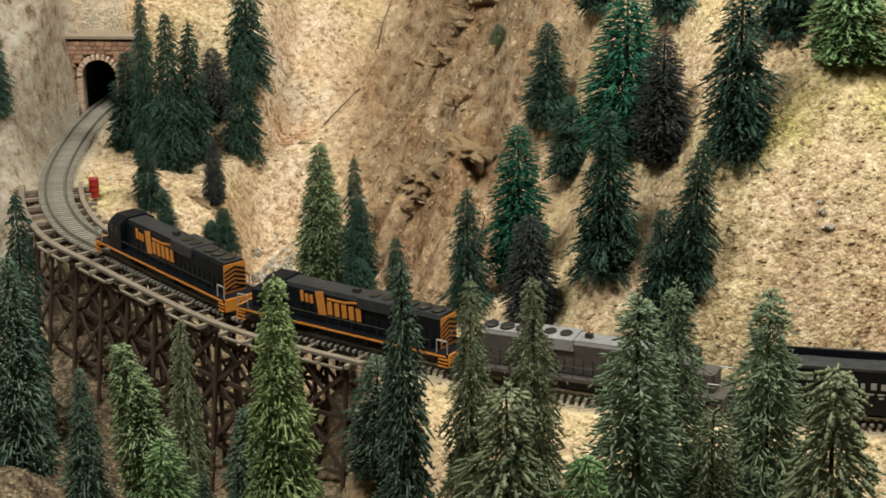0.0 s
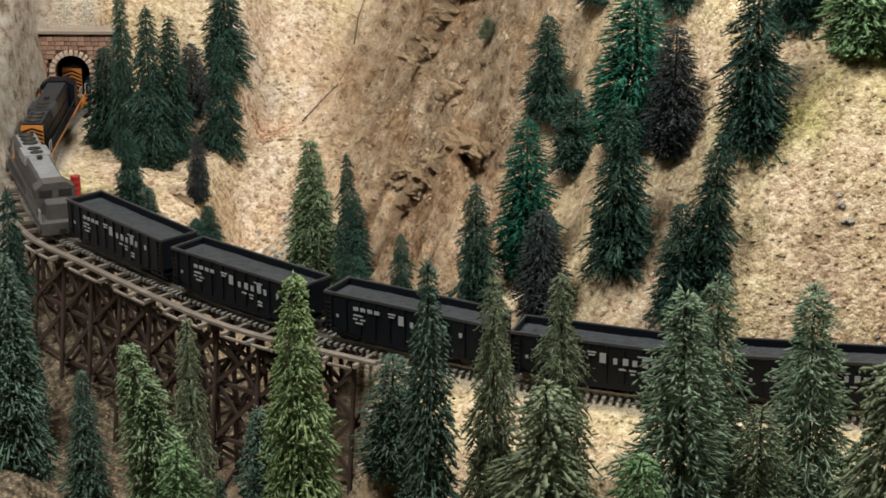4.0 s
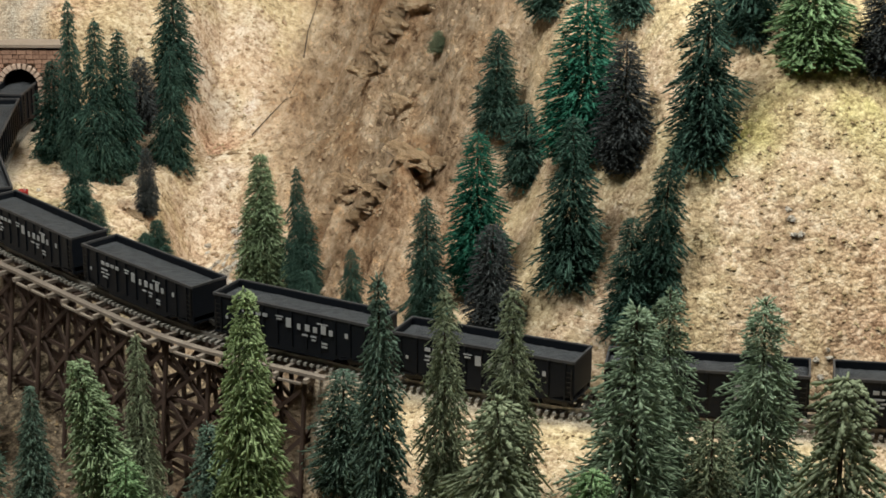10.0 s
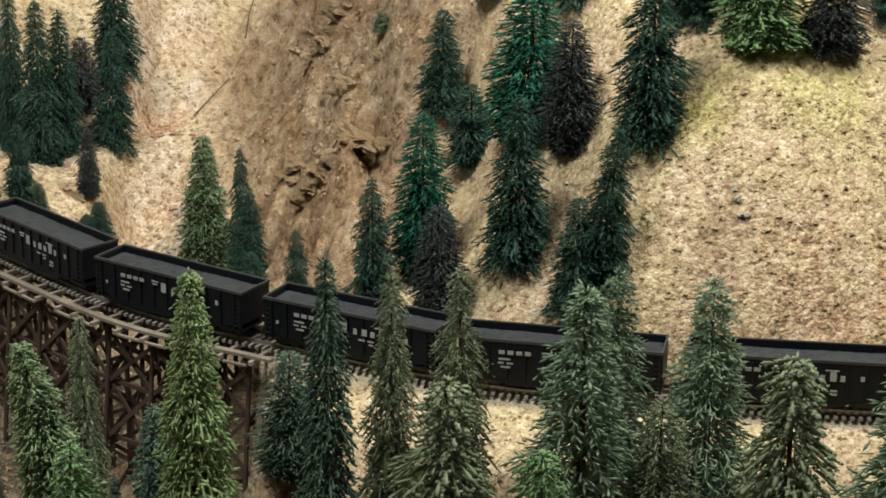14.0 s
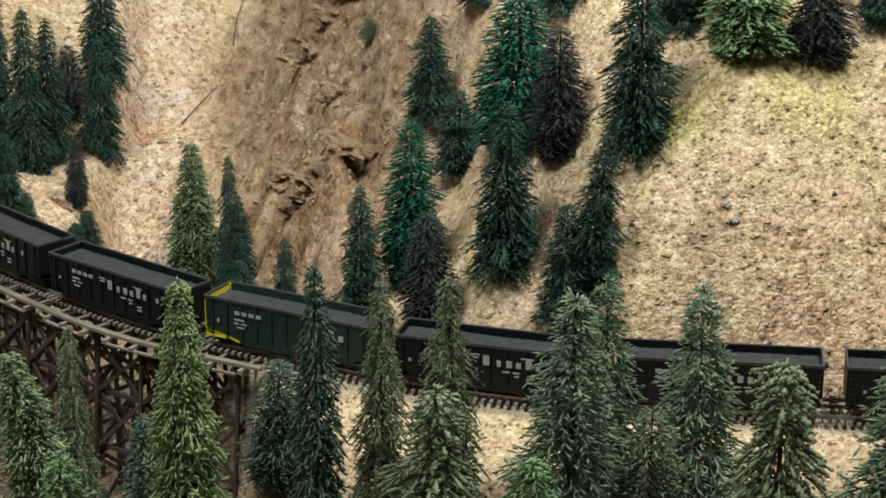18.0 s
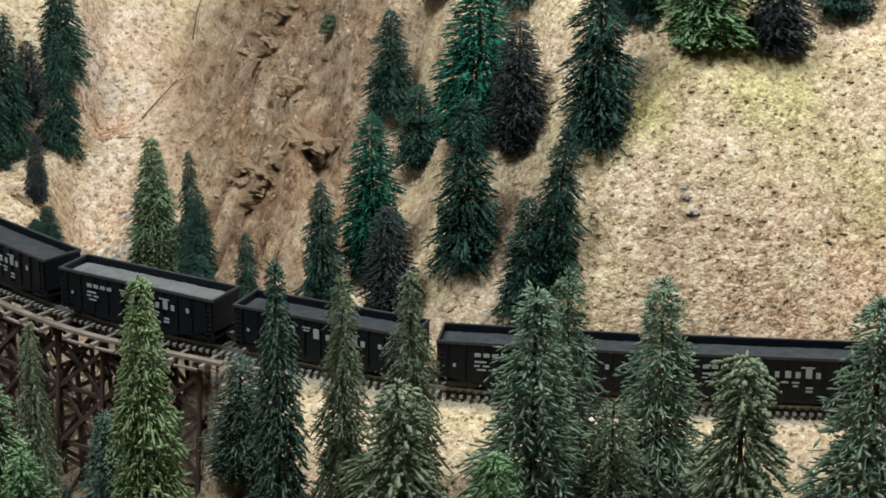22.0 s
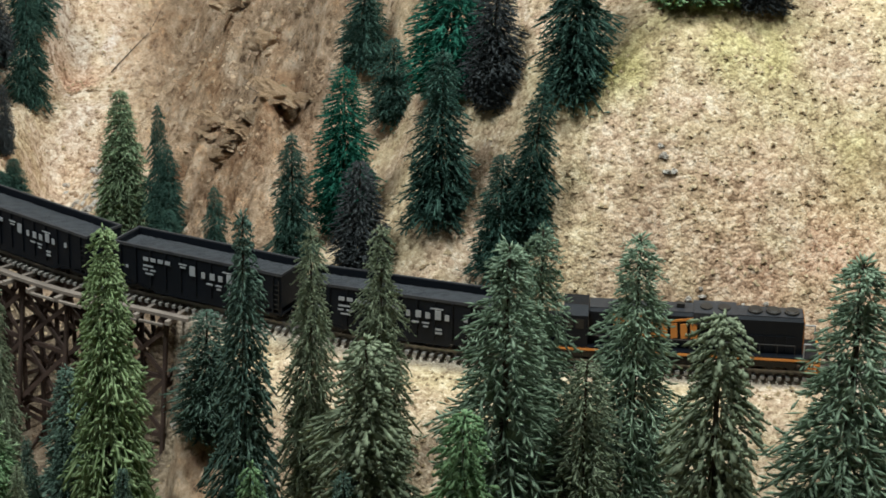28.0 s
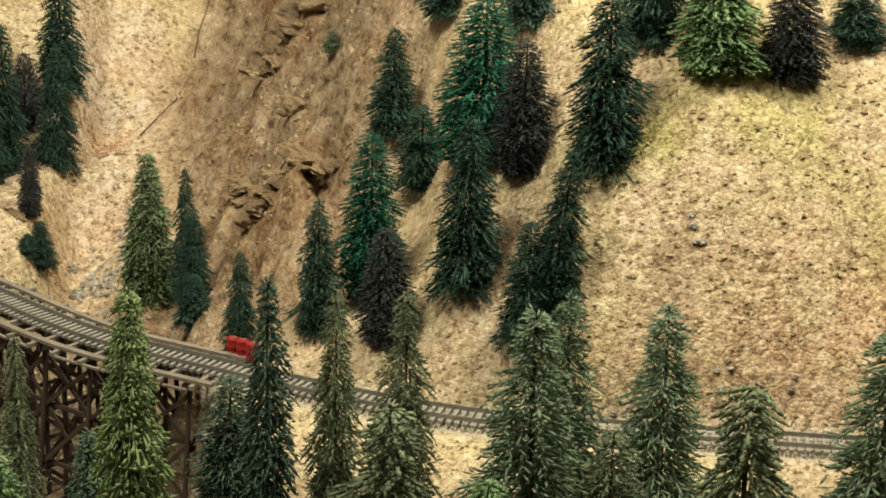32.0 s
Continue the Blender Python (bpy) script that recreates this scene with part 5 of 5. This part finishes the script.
    for wy in (-0.0045, 0.0045):
        part("windscreen", Build().box(c1 - 0.0001, wy - 0.003, 0.0185, c1 + 0.0003, wy + 0.003, 0.0222).mesh("windscreen", M["metal"]), t)
    part("short_hood", Build().box(c1, -0.0056, 0.0082, c1 + 0.0125, 0.0056, 0.0172, bevel=0.0014).mesh("short_hood", M[body]), t)
    part("fuel_tank", Build().box(-0.017, -0.0082, 0.0022, 0.017, 0.0082, 0.0062, bevel=0.0012).mesh("fuel_tank", M["black"]), t)
    for x in (-L + 0.024, L - 0.024):
        bogie(t, x, 3, 0.022)
    for sgn in (-1, 1):
        part("pilot", Build().box(min(sgn * L, sgn * (L + 0.0012)), -0.0092, 0.0015, max(sgn * L, sgn * (L + 0.0012)), 0.0092, 0.0082).mesh("pilot", M[trim if stripes else body]), t, "snow plough pilot")
        coupler(t, sgn * L, sgn)
        for sy in (-1, 1):
            rail = Build()
            rail.tube((sgn * (L - 0.0005), sy * 0.0092, 0.0082), (sgn * (L - 0.0005), sy * 0.0092, 0.0150), 0.00035, k=6)
            rail.tube((sgn * (L - 0.0075), sy * 0.0092, 0.0082), (sgn * (L - 0.0075), sy * 0.0092, 0.0150), 0.00035, k=6)
            rail.tube((sgn * (L - 0.0005), sy * 0.0092, 0.0150), (sgn * (L - 0.0075), sy * 0.0092, 0.0150), 0.00035, k=6)
            part("corner_handrail", rail.mesh("corner_handrail", M["silver"]), t, "silver corner handrail")
            st = Build()
            for k in range(3):
                st.box(min(sgn * (L - 0.006), sgn * L), sy * 0.0093 - 0.0008, 0.0018 + 0.0018 * k, max(sgn * (L - 0.006), sgn * L), sy * 0.0093 + 0.0008, 0.0022 + 0.0018 * k)
            part("steps", st.mesh("steps", M[trim if stripes else body]), t)
    for sy in (-1, 1):
        h = Build().tube((x0 + 0.004, sy * 0.0094, 0.0140), (c0 - 0.002, sy * 0.0094, 0.0140), 0.00022, k=6)
        for k in range(9):
            h.tube((x0 + 0.004 + 0.0088 * k, sy * 0.0094, 0.0080), (x0 + 0.004 + 0.0088 * k, sy * 0.0094, 0.0140), 0.0002, k=6)
        part("side_handrail", h.mesh("side_handrail", M["metal"]), t)
    if stripes:
        part("end_panel", Build().box(x0 - 0.0004, -0.0056, 0.0084, x0, 0.0056, 0.0240).box(-L - 0.0003, -0.009, 0.0070, -L, 0.009, 0.0082).mesh("end_panel", M[trim]), t, "orange hood end panel")
        for k in range(6):
            d = Build()
            z = 0.0095 + 0.0024 * k
            for sy in (-1, 1):
                d.add([(x0 - 0.0007, 0, z), (x0 - 0.0007, sy * 0.0054, z - 0.0024 if z > 0.011 else z), (x0 - 0.0007, sy * 0.0054, z - 0.0012 if z > 0.011 else z + 0.001), (x0 - 0.0007, 0, z + 0.0012)], [(0, 1, 2, 3) if sy < 0 else (3, 2, 1, 0)])
            part("end_stripe", d.mesh("end_stripe", M["black"]), t, "black chevron stripe")
    def stroke(points, w):
        """A painted stroke on the near side of the hood, drawn through points."""
        line = Build()
        for (xa, za), (xb, zb) in zip(points, points[1:]):
            d = math.hypot(xb - xa, zb - za)
            ux, uz = (xb - xa) / d * w * 0.4, (zb - za) / d * w * 0.4
            nx_, nz_ = -(zb - za) / d * w / 2, (xb - xa) / d * w / 2
            ring = [(xa - ux + nx_, za - uz + nz_), (xa - ux - nx_, za - uz - nz_), (xb + ux - nx_, zb + uz - nz_), (xb + ux + nx_, zb + uz + nz_)]
            line.add([(x, 0.0062, z) for x, z in ring] + [(x, 0.0065, z) for x, z in ring], [(0, 1, 2, 3), (7, 6, 5, 4), (0, 4, 5, 1), (1, 5, 6, 2), (2, 6, 7, 3), (3, 7, 4, 0)])
        part("painted_mark", line.mesh("painted_mark", M[trim]), t, "orange painted mark")

    if marks:
        for x, z, h in ((0.0292, 0.0203, 0.0040), (0.0258, 0.0196, 0.0026), (0.0226, 0.0194, 0.0026)):
            stroke([(x, z + h / 2), (x - 0.0004, z - h / 2)], 0.0022)
        stroke([(0.0165, 0.0222), (0.0150, 0.0144)], 0.0056)
        for k in range(5):
            stroke([(0.0096 - 0.0050 * k, 0.0188), (0.0092 - 0.0050 * k, 0.0146)], 0.0034)
        stroke([(0.0110, 0.0214), (0.0000, 0.0214), (-0.0130, 0.0232)], 0.0010)
    return t


SCALED = set()


def proportion(t, sy, sz):
    """Set the breadth and height of a finished vehicle."""
    for ob in t.children_recursive:
        ob.matrix_basis.translation = Vector((ob.matrix_basis.translation.x, ob.matrix_basis.translation.y * sy, ob.matrix_basis.translation.z * sz))
        if ob.data.name not in SCALED:
            SCALED.add(ob.data.name)
            ob.data.transform(Matrix.Diagonal((1, sy, sz, 1)))


# ---- the train ----
PITCH = 0.117
coal = "black coal hopper with white stencilled marks and a heaped coal load"
model = {
    "coal": hopper(coal),
    "block": hopper("black coal hopper with a large white block emblem", logo="block"),
    "green": hopper("dark green hopper with a bright yellow end and coal load", "darkgreen", "coal", "few", "yellow"),
    "ash": hopper("black hopper with a pale grey ore load", "black", "ash", "bars"),
}
lead = locomotive("black six-axle diesel with orange lettering and a striped orange hood end", "black", "blackroof", "orange", True, True)
grey = locomotive("weathered brown-grey six-axle diesel with a pale grey roof", "greygreen", "greytop", "greygreen", False, False)
for vehicle in model.values():
    proportion(vehicle, 1.27, 1.09)
for vehicle in (lead, grey):
    proportion(vehicle, 1.38, 1.14)
N_CARS = 31
FIRST = -CAR / 2
TRAIN = [("lead", 0.012 + LOCO / 2 + 0.310), ("lead", 0.012 + LOCO / 2 + 0.155), ("grey", 0.012 + LOCO / 2)]
for k in range(N_CARS):
    TRAIN.append(({10: "block", 17: "green", 21: "ash"}.get(k, "coal"), FIRST - PITCH * k))
TRAIN.append(("pusher", -PITCH * (N_CARS - 1) - CAR - 0.012 - LOCO / 2))
CARS, first = [], set()
for kind, offset in TRAIN:
    source = {"lead": lead, "grey": grey, "pusher": lead}.get(kind) or model[kind]
    ob = source if kind not in first and kind != "pusher" else copy_thing(source, Matrix())
    first.add(kind)
    CARS.append((ob, offset, math.pi if kind == "grey" else 0.0))

# run of the first hopper's front end, second by second
HEAD = [(0, 0.096), (1, 0.2160), (2, 0.343), (6, 0.827), (8, 1.076), (10, 1.328), (12, 1.586), (14.5, 1.907), (17, 2.218), (18, 2.342), (20, 2.606), (22, 2.883), (23, 3.020), (25, 3.315), (28, 3.758), (30, 4.076), (32, 4.365)]


def head_at(t):
    return np.interp(t, [h[0] for h in HEAD], [h[1] for h in HEAD])


def motions():
    times = [0.25 * k for k in range(129)]
    for ob, offset, turn in CARS:
        rows = []
        for t in times:
            s = head_at(t) + offset
            a, b = on_track(s - 0.035), on_track(s + 0.035)
            mid = (a + b) / 2 * 0.6 + on_track(s) * 0.4
            rows.append((t, Matrix.Translation((mid[0], mid[1], 0.0)) @ Matrix.Rotation(math.atan2(b[1] - a[1], b[0] - a[0]) + turn, 4, "Z")))
        walk(ob, rows)


motions()
